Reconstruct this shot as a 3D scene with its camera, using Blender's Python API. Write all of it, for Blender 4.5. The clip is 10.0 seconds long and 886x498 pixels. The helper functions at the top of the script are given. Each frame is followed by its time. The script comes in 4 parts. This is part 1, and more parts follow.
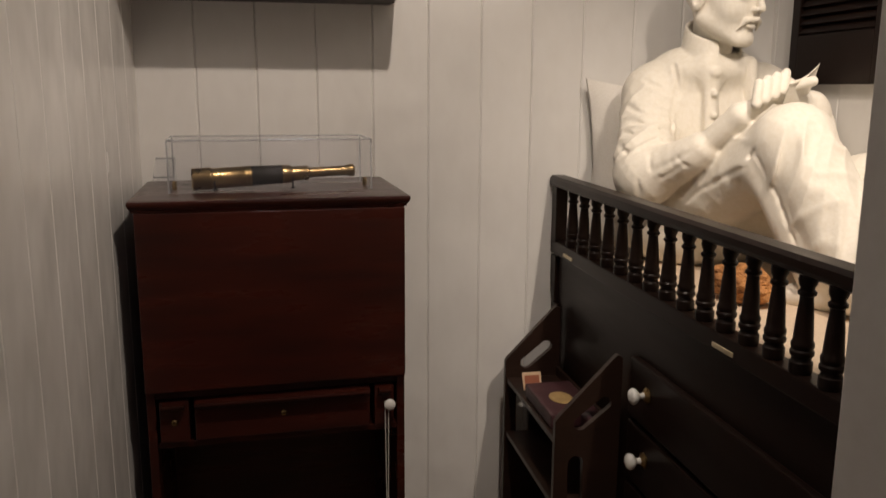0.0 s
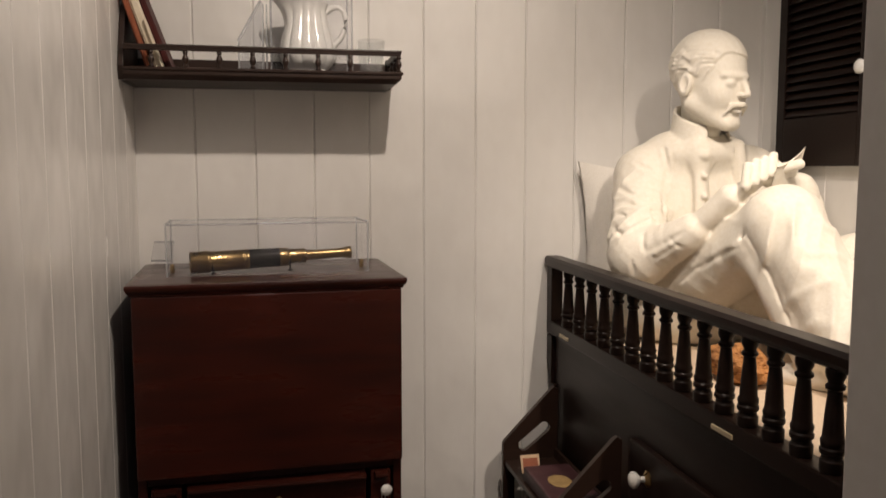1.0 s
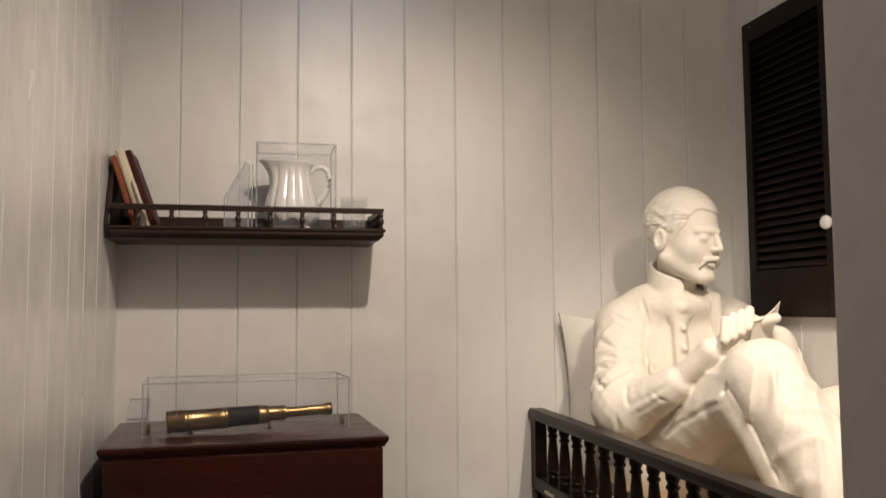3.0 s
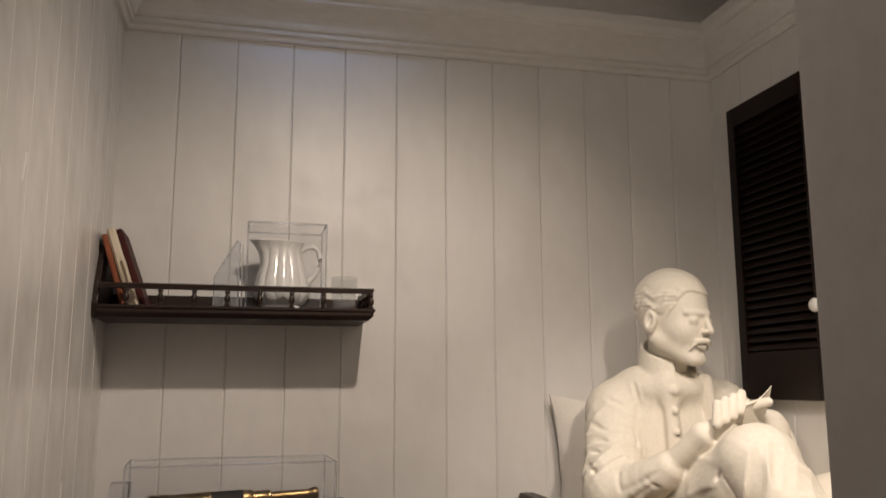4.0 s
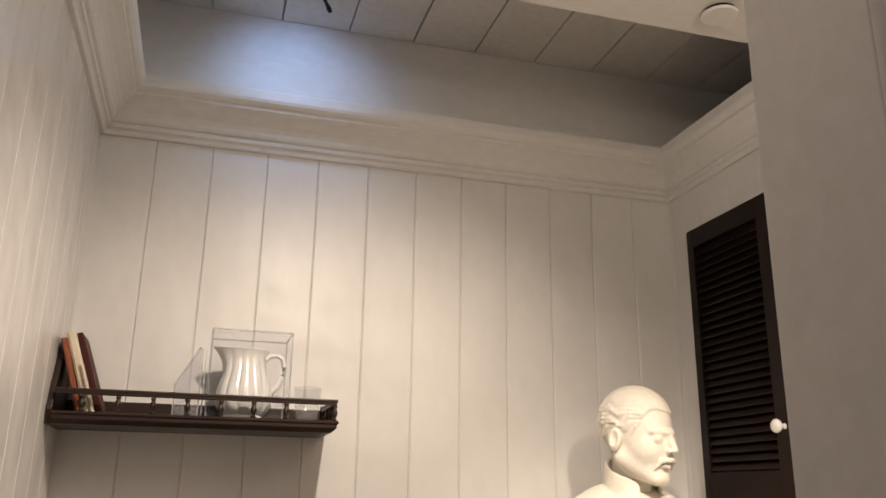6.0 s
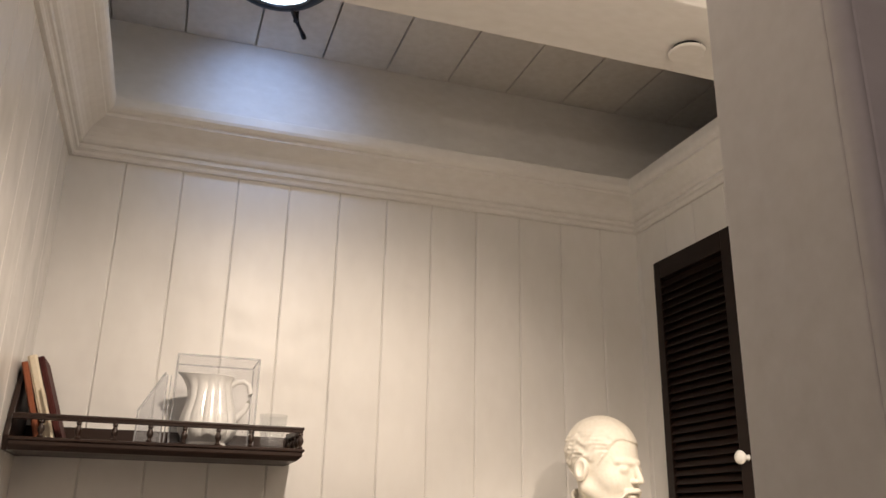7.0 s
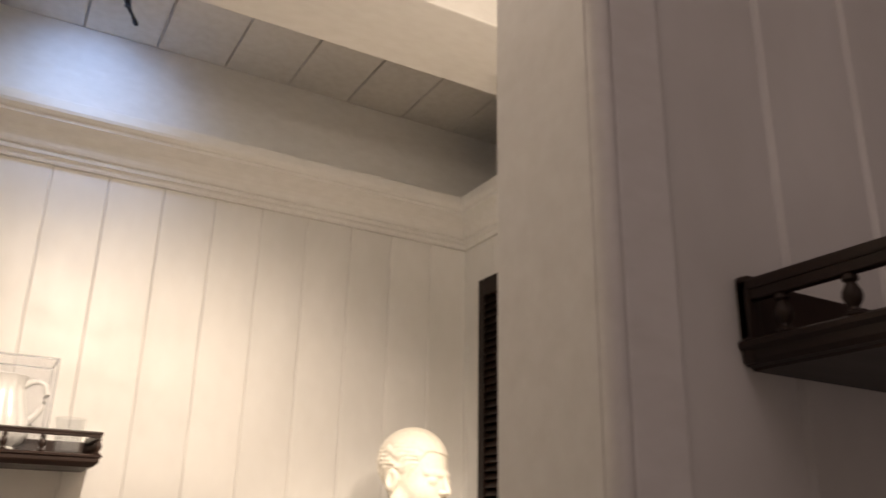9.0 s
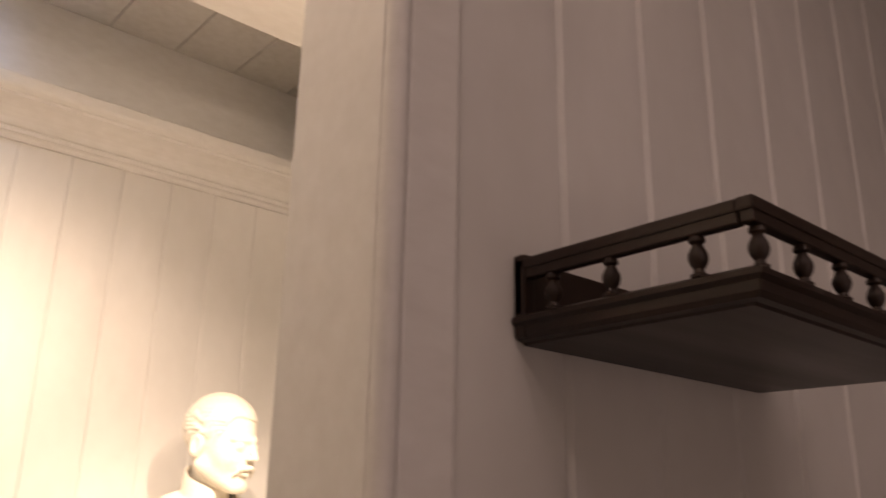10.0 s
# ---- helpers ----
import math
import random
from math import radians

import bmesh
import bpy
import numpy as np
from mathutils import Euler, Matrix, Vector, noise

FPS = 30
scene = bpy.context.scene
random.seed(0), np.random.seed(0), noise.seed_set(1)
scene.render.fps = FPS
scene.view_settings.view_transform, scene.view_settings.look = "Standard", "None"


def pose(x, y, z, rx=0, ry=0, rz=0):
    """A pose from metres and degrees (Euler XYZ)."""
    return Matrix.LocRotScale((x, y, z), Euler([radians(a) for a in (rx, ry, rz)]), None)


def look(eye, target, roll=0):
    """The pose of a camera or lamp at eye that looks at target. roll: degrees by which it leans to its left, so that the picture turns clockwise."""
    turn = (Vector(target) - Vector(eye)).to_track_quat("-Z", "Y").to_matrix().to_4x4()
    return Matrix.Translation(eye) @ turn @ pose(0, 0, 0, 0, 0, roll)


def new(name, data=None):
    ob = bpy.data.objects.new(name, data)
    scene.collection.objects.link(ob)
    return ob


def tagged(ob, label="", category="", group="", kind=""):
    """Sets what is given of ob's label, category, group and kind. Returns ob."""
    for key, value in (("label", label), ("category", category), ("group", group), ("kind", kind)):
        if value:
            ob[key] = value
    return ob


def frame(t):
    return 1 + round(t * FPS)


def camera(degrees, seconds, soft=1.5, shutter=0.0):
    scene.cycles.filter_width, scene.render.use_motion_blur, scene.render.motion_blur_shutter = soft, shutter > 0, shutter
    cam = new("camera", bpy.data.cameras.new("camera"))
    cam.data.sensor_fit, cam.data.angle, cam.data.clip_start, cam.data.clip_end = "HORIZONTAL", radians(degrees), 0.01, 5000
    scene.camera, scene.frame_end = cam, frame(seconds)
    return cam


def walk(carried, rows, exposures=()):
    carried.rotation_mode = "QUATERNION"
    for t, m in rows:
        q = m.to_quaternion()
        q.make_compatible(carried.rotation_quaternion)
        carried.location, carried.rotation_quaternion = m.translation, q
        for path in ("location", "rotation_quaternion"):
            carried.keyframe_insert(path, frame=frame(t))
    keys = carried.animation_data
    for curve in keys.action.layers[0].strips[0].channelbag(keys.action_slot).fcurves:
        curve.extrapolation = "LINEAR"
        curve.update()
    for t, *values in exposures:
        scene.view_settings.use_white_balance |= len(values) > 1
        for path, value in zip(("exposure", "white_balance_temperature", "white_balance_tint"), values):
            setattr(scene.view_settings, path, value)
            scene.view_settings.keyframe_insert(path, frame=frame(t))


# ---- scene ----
cam = camera(56.9, 10.0, shutter=0.5)
PATH = [
    (0, (0.172, -0.027, 1.363), (0.54, 1.902, 0.981), 0.3),
    (0.5, (0.17, -0.0316, 1.368), (0.544, 1.911, 1.078), -0.0),
    (1, (0.166, -0.0356, 1.374), (0.552, 1.917, 1.179), -0.0),
    (1.5, (0.1601, -0.0382, 1.377), (0.564, 1.918, 1.266), 0.0),
    (2, (0.1555, -0.0382, 1.382), (0.582, 1.916, 1.348), -0.0),
    (2.5, (0.1565, -0.0402, 1.395), (0.591, 1.911, 1.449), -0.3),
    (4, (0.1605, -0.0438, 1.422), (0.615, 1.877, 1.748), -0.1),
    (4.5, (0.1585, -0.05, 1.419), (0.627, 1.85, 1.832), -0.1),
    (5, (0.1584, -0.0466, 1.427), (0.634, 1.835, 1.91), -0.1),
    (5.5, (0.1461, -0.0501, 1.4321), (0.646, 1.811, 1.966), 0.4),
    (7, (0.1369, -0.0593, 1.4378), (0.732, 1.74, 2.077), 1.1),
    (7.5, (0.1406, -0.0598, 1.4359), (0.77, 1.723, 2.09), 1.0),
    (8, (0.152, -0.068, 1.439), (0.831, 1.694, 2.099), 1.0),
    (8.5, (0.1672, -0.0819, 1.4449), (0.942, 1.637, 2.11), 1.0),
    (9, (0.1925, -0.092, 1.4419), (1.114, 1.554, 2.107), 1.2),
    (9.5, (0.208, -0.111, 1.445), (1.291, 1.447, 2.078), 1.0),
    (10, (0.228, -0.116, 1.441), (1.48, 1.322, 2.044), 1.1),
]
walk(cam, [(t, look(eye, target, roll)) for t, eye, target, roll in PATH],
     [(0, -0.62, 6500, 10), (1, -0.4, 6500, 10), (2.5, -0.33, 6500, 10), (4, -0.74, 6500, 10), (5, -0.52, 6600, 10), (5.5, -0.12, 6700, 10), (7, 0.05, 6750, 10), (7.5, -0.15, 6800, 10),
      (8, 0.0, 6800, 10), (8.5, 0.2, 6850, 10), (9, 0.4, 6900, 10), (9.5, 0.6, 7150, 12), (10, 0.86, 7600, 17)])

# ---- world and lights ----
world = bpy.data.worlds.new("world")
scene.world = world
world.use_nodes = True
world.node_tree.nodes["Background"].inputs[0].default_value = (0.9, 0.85, 0.8, 1)
world.node_tree.nodes["Background"].inputs[1].default_value = 0.02


def spot(name, eye, target, watts, size, blend, colour, radius):
    lamp = bpy.data.lights.new(name, "SPOT")
    lamp.energy, lamp.spot_size, lamp.spot_blend, lamp.color, lamp.shadow_soft_size = watts, radians(size), blend, colour, radius
    ob = new(name, lamp)
    ob.matrix_world = look(eye, target)
    return ob


WARM = (1.0, 0.845, 0.71)
spot("figure_spotlight", (0.97, 0.62, 2.14), (1.22, 1.54, 1.10), 82, 64, 1.0, WARM, 0.012)
spot("wash_spotlight", (0.52, 0.84, 2.41), (0.38, 2.08, 0.70), 75, 106, 1.0, WARM, 0.022)
# unseen point lamps, added near the spots to brighten beam, jamb and wall
for name, at, watts in (("wash_fill", (0.32, 0.79, 2.37), 2.2), ("figure_fill", (0.97, 0.64, 2.27), 3.7)):
    fill_point = bpy.data.lights.new(name, "POINT")
    fill_point.energy, fill_point.color, fill_point.shadow_soft_size = watts, WARM, 0.02
    new(name, fill_point).location = at
spot("porthole_light", (0.276, 1.740, 2.695), (0.31, 2.08, 2.54), 5.4, 95, 1.0, (0.34, 0.53, 1.0), 0.05)
passage = (1.0, 0.80, 0.79)
spot("passage_spotlight", (0.35, -1.40, 2.50), (0.95, 0.345, 1.25), 3.9, 70, 1.0, passage, 0.08)
# added grazing lamp with no known fixture: lifts the jamb and board bevels
spot("entry_fill", (-0.08, -0.20, 2.60), (0.75, 0.345, 1.70), 3.7, 90, 1.0, passage, 0.05)
# unseen soft panels, added to lift the shade under the passage shelf
for eye, target, size, watts in (((0.9, -1.1, 2.72), (0.9, -0.1, 1.0), 0.9, 2.4), ((0.9, -1.5, 1.3), (1.0, 0.3, 1.4), 0.9, 1.2)):
    glow = bpy.data.lights.new("passage_fill", "AREA")
    glow.shape, glow.size, glow.energy, glow.color = "SQUARE", size, watts, passage
    new("passage_fill", glow).matrix_world = look(eye, target)

# ---- materials ----


def material(name, base, rough=0.5, metal=0.0, coat=0.0, second=None, scale=6.0, stretch=(1, 1, 1), fine=60.0, bump=0.1,
             depth=0.002, amount=0.5, per_piece=0.0, spec=0.5, speck=0.25, wavy=0.0):
    """A surface with large stains, fine grain and relief."""
    m = bpy.data.materials.new(name)
    m.use_nodes = True
    n, l = m.node_tree.nodes, m.node_tree.links
    p = n["Principled BSDF"]
    p.inputs["Roughness"].default_value, p.inputs["Metallic"].default_value = rough, metal
    p.inputs["Coat Weight"].default_value = coat
    p.inputs["Specular IOR Level"].default_value = spec
    co = n.new("ShaderNodeTexCoord")
    mp = n.new("ShaderNodeMapping")
    mp.inputs["Scale"].default_value = stretch
    l.new(co.outputs["Object"], mp.inputs["Vector"])
    large, small = n.new("ShaderNodeTexNoise"), n.new("ShaderNodeTexNoise")
    large.inputs["Scale"].default_value, large.inputs["Detail"].default_value = scale, 5
    small.inputs["Scale"].default_value, small.inputs["Detail"].default_value = fine, 6
    l.new(mp.outputs[0], large.inputs["Vector"])
    l.new(mp.outputs[0], small.inputs["Vector"])
    mix = n.new("ShaderNodeMixRGB")
    mix.inputs[1].default_value = (*base, 1)
    mix.inputs[2].default_value = (*(second or [c * 0.8 for c in base]), 1)
    ramp = n.new("ShaderNodeValToRGB")
    ramp.color_ramp.elements[0].position, ramp.color_ramp.elements[1].position = 0.35, 0.7
    l.new(large.outputs["Fac"], ramp.inputs[0])
    mul = n.new("ShaderNodeMath")
    mul.operation = "MULTIPLY"
    mul.inputs[1].default_value = amount
    l.new(ramp.outputs[0], mul.inputs[0])
    l.new(mul.outputs[0], mix.inputs[0])
    grain = n.new("ShaderNodeMixRGB")
    grain.blend_type = "OVERLAY"
    grain.inputs[0].default_value = speck
    l.new(mix.outputs[0], grain.inputs[1])
    l.new(small.outputs["Fac"], grain.inputs[2])
    out = grain
    if per_piece:
        info = n.new("ShaderNodeObjectInfo")
        rng = n.new("ShaderNodeMapRange")
        rng.inputs[3].default_value, rng.inputs[4].default_value = 1 - per_piece, 1 + per_piece
        l.new(info.outputs["Random"], rng.inputs[0])
        hsv = n.new("ShaderNodeHueSaturation")
        l.new(rng.outputs[0], hsv.inputs["Value"])
        l.new(grain.outputs[0], hsv.inputs["Color"])
        out = hsv
    l.new(out.outputs[0], p.inputs["Base Color"])
    rr = n.new("ShaderNodeMapRange")
    rr.inputs[3].default_value, rr.inputs[4].default_value = max(rough - 0.12, 0.03), min(rough + 0.12, 1)
    l.new(large.outputs["Fac"], rr.inputs[0])
    l.new(rr.outputs[0], p.inputs["Roughness"])
    if bump:
        bp = n.new("ShaderNodeBump")
        bp.inputs["Strength"].default_value, bp.inputs["Distance"].default_value = bump, depth
        l.new(small.outputs["Fac"], bp.inputs["Height"])
        l.new(bp.outputs[0], p.inputs["Normal"])
        if wavy:
            swell, slow = n.new("ShaderNodeBump"), n.new("ShaderNodeTexNoise")
            slow.inputs["Scale"].default_value, slow.inputs["Detail"].default_value = 7.0, 1.5
            l.new(co.outputs["Object"], slow.inputs["Vector"])
            swell.inputs["Strength"].default_value, swell.inputs["Distance"].default_value = 1.0, wavy
            l.new(slow.outputs["Fac"], swell.inputs["Height"])
            l.new(swell.outputs[0], bp.inputs["Normal"])
    return m


def clear(name, shine, tint=(1, 1, 1), rough=0.02, haze=0.0):
    """A thin clear sheet: it lets light straight through, with a mirror gloss and a little haze."""
    m = bpy.data.materials.new(name)
    m.use_nodes = True
    n, l = m.node_tree.nodes, m.node_tree.links
    n.remove(n["Principled BSDF"])
    through_it, gloss, veil = n.new("ShaderNodeBsdfTransparent"), n.new("ShaderNodeBsdfGlossy"), n.new("ShaderNodeBsdfDiffuse")
    through_it.inputs[0].default_value = (*tint, 1)
    gloss.inputs["Roughness"].default_value = rough
    # pale grey diffuse share, mixed in by haze
    veil.inputs[0].default_value = (0.75, 0.76, 0.78, 1)
    a, b = n.new("ShaderNodeMixShader"), n.new("ShaderNodeMixShader")
    a.inputs[0].default_value = haze
    l.new(through_it.outputs[0], a.inputs[1])
    l.new(veil.outputs[0], a.inputs[2])
    b.inputs[0].default_value = shine
    l.new(a.outputs[0], b.inputs[1])
    l.new(gloss.outputs[0], b.inputs[2])
    l.new(b.outputs[0], n["Material Output"].inputs[0])
    return m


def glowing(name, colour, strength):
    m = bpy.data.materials.new(name)
    m.use_nodes = True
    p = m.node_tree.nodes["Principled BSDF"]
    p.inputs["Emission Color"].default_value, p.inputs["Emission Strength"].default_value = (*colour, 1), strength
    return m


# uneven paint; its darker tone and swells also imitate soft light patches
PAINT = material("white_board_paint", (0.76, 0.745, 0.72), 0.42, second=(0.66, 0.642, 0.612), scale=3.2, stretch=(1, 1, 0.5), fine=30, bump=0.10,
                 depth=0.0012, amount=0.5, per_piece=0.02, speck=0.12, wavy=0.012)
GLOSS = material("white_gloss_paint", (0.76, 0.745, 0.72), 0.24, second=(0.67, 0.652, 0.622), scale=3.2, stretch=(1, 1, 0.5), fine=24, bump=0.16,
                 depth=0.0014, amount=0.5, per_piece=0.03, speck=0.12, wavy=0.010)
PLAIN = material("white_trim_paint", (0.76, 0.745, 0.72), 0.56, second=(0.70, 0.682, 0.655), scale=3, stretch=(0.5, 1, 1), fine=55, bump=0.1, depth=0.001)
DECK = material("ceiling_paint", (0.66, 0.64, 0.61), 0.55, second=(0.58, 0.56, 0.53), scale=4, fine=40, bump=0.1)
FLOORING = material("floor_wood", (0.16, 0.10, 0.06), 0.5, scale=5, stretch=(8, 1, 1), fine=30, per_piece=0.15)
MAHOGANY = material("mahogany", (0.048, 0.0100, 0.0060), 0.30, coat=0.12, spec=0.28, second=(0.015, 0.0042, 0.0030), scale=5, stretch=(0.8, 4, 5), fine=40, bump=0.05, depth=0.0006, amount=0.8)
EBONY = material("dark_stained_wood", (0.013, 0.0066, 0.0048), 0.36, spec=0.18, second=(0.009, 0.0048, 0.0036), scale=6, stretch=(4, 0.6, 4), fine=40, bump=0.08, depth=0.0006)
WALNUT = material("walnut_stain", (0.028, 0.0145, 0.0100), 0.40, coat=0.06, spec=0.35, second=(0.014, 0.0072, 0.0054), scale=6, stretch=(0.6, 4, 4), fine=40, bump=0.08, depth=0.0006)
BRASS = material("aged_brass", (0.33, 0.225, 0.105), 0.30, metal=1.0, second=(0.16, 0.105, 0.045), scale=25, fine=150, bump=0.05, depth=0.0004)
PALE_BRASS = material("pale_brass", (0.62, 0.53, 0.37), 0.4, metal=0.35, second=(0.45, 0.36, 0.22), scale=40, fine=150, bump=0.05)
BRONZE = material("black_bronze", (0.018, 0.018, 0.022), 0.30, metal=0.7, second=(0.03, 0.025, 0.02), scale=30, fine=120, bump=0.1, depth=0.0006)
LEATHER = material("black_leather", (0.012, 0.011, 0.010), 0.60, spec=0.2, second=(0.018, 0.016, 0.014), scale=40, fine=300, bump=0.35, depth=0.001)
PORCELAIN = material("white_porcelain", (0.78, 0.775, 0.755), 0.12, coat=0.5, second=(0.70, 0.69, 0.65), scale=12, fine=30, bump=0.0)
PLASTER = material("cream_plaster", (0.78, 0.735, 0.645), 0.62, second=(0.70, 0.655, 0.56), scale=7, fine=110, bump=0.55, depth=0.0016, amount=0.4)
LINEN = material("white_linen", (0.74, 0.71, 0.66), 0.85, second=(0.64, 0.61, 0.56), scale=8, fine=260, bump=0.4, depth=0.001)
MATTRESS = material("cream_ticking", (0.62, 0.50, 0.37), 0.85, second=(0.52, 0.41, 0.30), scale=6, fine=200, bump=0.35, depth=0.001)
SPONGE = material("natural_sponge", (0.48, 0.22, 0.07), 0.95, second=(0.22, 0.09, 0.03), scale=70, fine=160, bump=0.9, depth=0.006, amount=0.9)
PLUM = material("plum_leather", (0.055, 0.018, 0.022), 0.5, second=(0.03, 0.010, 0.014), scale=20, fine=180, bump=0.3, depth=0.0008)
GILT = material("dull_gilt", (0.42, 0.28, 0.12), 0.45, metal=0.3, second=(0.30, 0.19, 0.08), scale=40, fine=120, bump=0.1)
CARDBOARD = material("tan_card", (0.55, 0.40, 0.26), 0.8, second=(0.40, 0.26, 0.16), scale=60, fine=150, bump=0.1)
PAPER = material("cream_paper", (0.70, 0.62, 0.48), 0.85, second=(0.60, 0.51, 0.38), scale=30, fine=200, bump=0.1)
RUSSET = material("russet_cloth", (0.26, 0.07, 0.025), 0.6, second=(0.15, 0.04, 0.016), scale=20, fine=200, bump=0.2)
MAROON = material("maroon_cloth", (0.06, 0.012, 0.010), 0.6, spec=0.2, second=(0.028, 0.008, 0.008), scale=20, fine=200, bump=0.2)
CORD = material("white_cord", (0.7, 0.67, 0.6), 0.8, scale=50, fine=300)
ACRYLIC = clear("clear_acrylic", 0.030, (0.985, 0.986, 0.990), haze=0.018)
CLOUDY = clear("clouded_acrylic", 0.05, (0.90, 0.905, 0.92), haze=0.12)
RIM = clear("acrylic_edge", 0.10, (0.72, 0.73, 0.75), haze=0.28)
TUMBLER = clear("tumbler_glass", 0.06, (0.96, 0.965, 0.965), haze=0.05)
DAYLIGHT = glowing("cool_lamp_glass", (0.72, 0.86, 1.0), 4.5)

# ---- mesh helpers ----


def empty(name, at=(0, 0, 0)):
    ob = new(name)
    ob.location = at
    bpy.context.view_layer.update()
    return ob


def part(name, bm, mat, parent=None, label="", smooth=False):
    """Links a bmesh, in world coordinates, as one mesh object."""
    me = bpy.data.meshes.new(name)
    bmesh.ops.recalc_face_normals(bm, faces=bm.faces)
    bm.to_mesh(me)
    bm.free()
    me.materials.append(mat)
    if smooth:
        for f in me.polygons:
            f.use_smooth = True
        me.set_sharp_from_angle(angle=radians(40))
    ob = new(name, me)
    if parent is not None:
        ob.parent = parent
        m, p = Matrix.Identity(4), parent
        while p is not None:
            m = p.matrix_parent_inverse @ p.matrix_basis @ m
            p = p.parent
        ob.matrix_parent_inverse = m.inverted()
    if label:
        tagged(ob, label)
    return ob


def box(x0, x1, y0, y1, z0, z1, bevel=0.0, bm=None, seg=2):
    own = bmesh.new()
    bmesh.ops.create_cube(own, size=1)
    for v in own.verts:
        v.co = Vector(((x0 + x1) / 2 + v.co.x * (x1 - x0), (y0 + y1) / 2 + v.co.y * (y1 - y0), (z0 + z1) / 2 + v.co.z * (z1 - z0)))
    if bevel:
        bmesh.ops.bevel(own, geom=own.edges[:], offset=bevel, segments=seg, affect="EDGES", profile=0.6)
    return own if bm is None else merge(bm, own)


def merge(bm, other, m=None):
    if m is not None:
        bmesh.ops.transform(other, matrix=m, verts=other.verts)
    me = bpy.data.meshes.new("tmp")
    other.to_mesh(me)
    other.free()
    bm.from_mesh(me)
    bpy.data.meshes.remove(me)
    return bm


def lathe(profile, m=None, seg=24):
    """A turned solid about z from (radius, height) pairs."""
    bm = bmesh.new()
    rings = []
    for r, z in profile:
        rings.append([bm.verts.new((r * math.cos(2 * math.pi * k / seg), r * math.sin(2 * math.pi * k / seg), z)) for k in range(seg)])
    for a, b in zip(rings, rings[1:]):
        for k in range(seg):
            bm.faces.new((a[k], a[(k + 1) % seg], b[(k + 1) % seg], b[k]))
    bm.faces.new(rings[0][::-1])
    bm.faces.new(rings[-1])
    if m is not None:
        bmesh.ops.transform(bm, matrix=m, verts=bm.verts)
    return bm


def prism(points, axis, a, b, bevel=0.0):
    """A polygon in the plane across an axis, drawn out from a to b along it."""
    bm = bmesh.new()
    put = {"x": lambda u, v, w: (w, u, v), "y": lambda u, v, w: (u, w, v), "z": lambda u, v, w: (u, v, w)}[axis]
    lo, hi = [[bm.verts.new(put(u, v, w)) for u, v in points] for w in (a, b)]
    n = len(points)
    bm.faces.new(lo)
    bm.faces.new(hi[::-1])
    for k in range(n):
        bm.faces.new((lo[k], hi[k], hi[(k + 1) % n], lo[(k + 1) % n]))
    if bevel:
        bmesh.ops.recalc_face_normals(bm, faces=bm.faces)
        bmesh.ops.bevel(bm, geom=bm.edges[:], offset=bevel, segments=2, affect="EDGES", profile=0.6)
    return bm


def tube(points, radius, seg=10, closed=False):
    """A round rod along a line of points; radius may be a list."""
    bm = bmesh.new()
    pts = [Vector(p) for p in points]
    radii = radius if isinstance(radius, (list, tuple)) else [radius] * len(pts)
    rings = []
    for k, p in enumerate(pts):
        a, b = pts[max(k - 1, 0)], pts[min(k + 1, len(pts) - 1)]
        q = (b - a).to_track_quat("Z", "Y").to_matrix()
        rings.append([bm.verts.new(p + q @ Vector((radii[k] * math.cos(2 * math.pi * j / seg), radii[k] * math.sin(2 * math.pi * j / seg), 0))) for j in range(seg)])
    for a, b in zip(rings, rings[1:]):
        for j in range(seg):
            bm.faces.new((a[j], a[(j + 1) % seg], b[(j + 1) % seg], b[j]))
    bm.faces.new(rings[0][::-1])
    bm.faces.new(rings[-1])
    return bm


ALONG_X = Matrix.Rotation(radians(90), 4, "Y")
# ---- setting ----
LEFT, RIGHT, BACK, TOP = -0.180, 1.492, 2.080, 2.748
FRONT, HIND = 0.345, 0.470          # the two faces of the front wall
JAMB = 0.562


def structure(ob, label, category):
    return tagged(ob, label, category, kind="structure")


structure(part("floor", box(LEFT - 0.1, 3.3, -1.7, BACK + 0.1, -0.1, 0.0), FLOORING), "dark varnished plank floor of the cabin", "floor")
wall_back = structure(part("wall_back", box(LEFT - 0.1, 3.3, BACK + 0.012, BACK + 0.11, 0, TOP), DECK), "white painted back wall of vertical boards", "wall")
wall_left = structure(part("wall_left", box(LEFT - 0.11, LEFT - 0.012, -1.7, BACK + 0.012, 0, TOP), DECK), "glossy white painted side wall of narrow vertical boards", "wall")
wall_right = structure(part("wall_right", box(RIGHT + 0.012, RIGHT + 0.1, HIND, BACK + 0.012, 0, 2.460), DECK), "white boarded wall behind the berth", "wall")
wall_front = structure(part("wall_front", box(JAMB + 0.012, 3.3, FRONT + 0.012, HIND, 0, TOP), PLAIN), "white partition with vertical boards on its outer face", "wall")
structure(part("wall_rear", box(LEFT - 0.1, 3.3, -1.8, -1.7, 0, TOP), PLAIN), "plain wall closing the passage", "wall")
structure(part("wall_far", box(3.3, 3.4, -1.8, BACK + 0.11, 0, TOP), PLAIN), "plain wall closing the passage end", "wall")


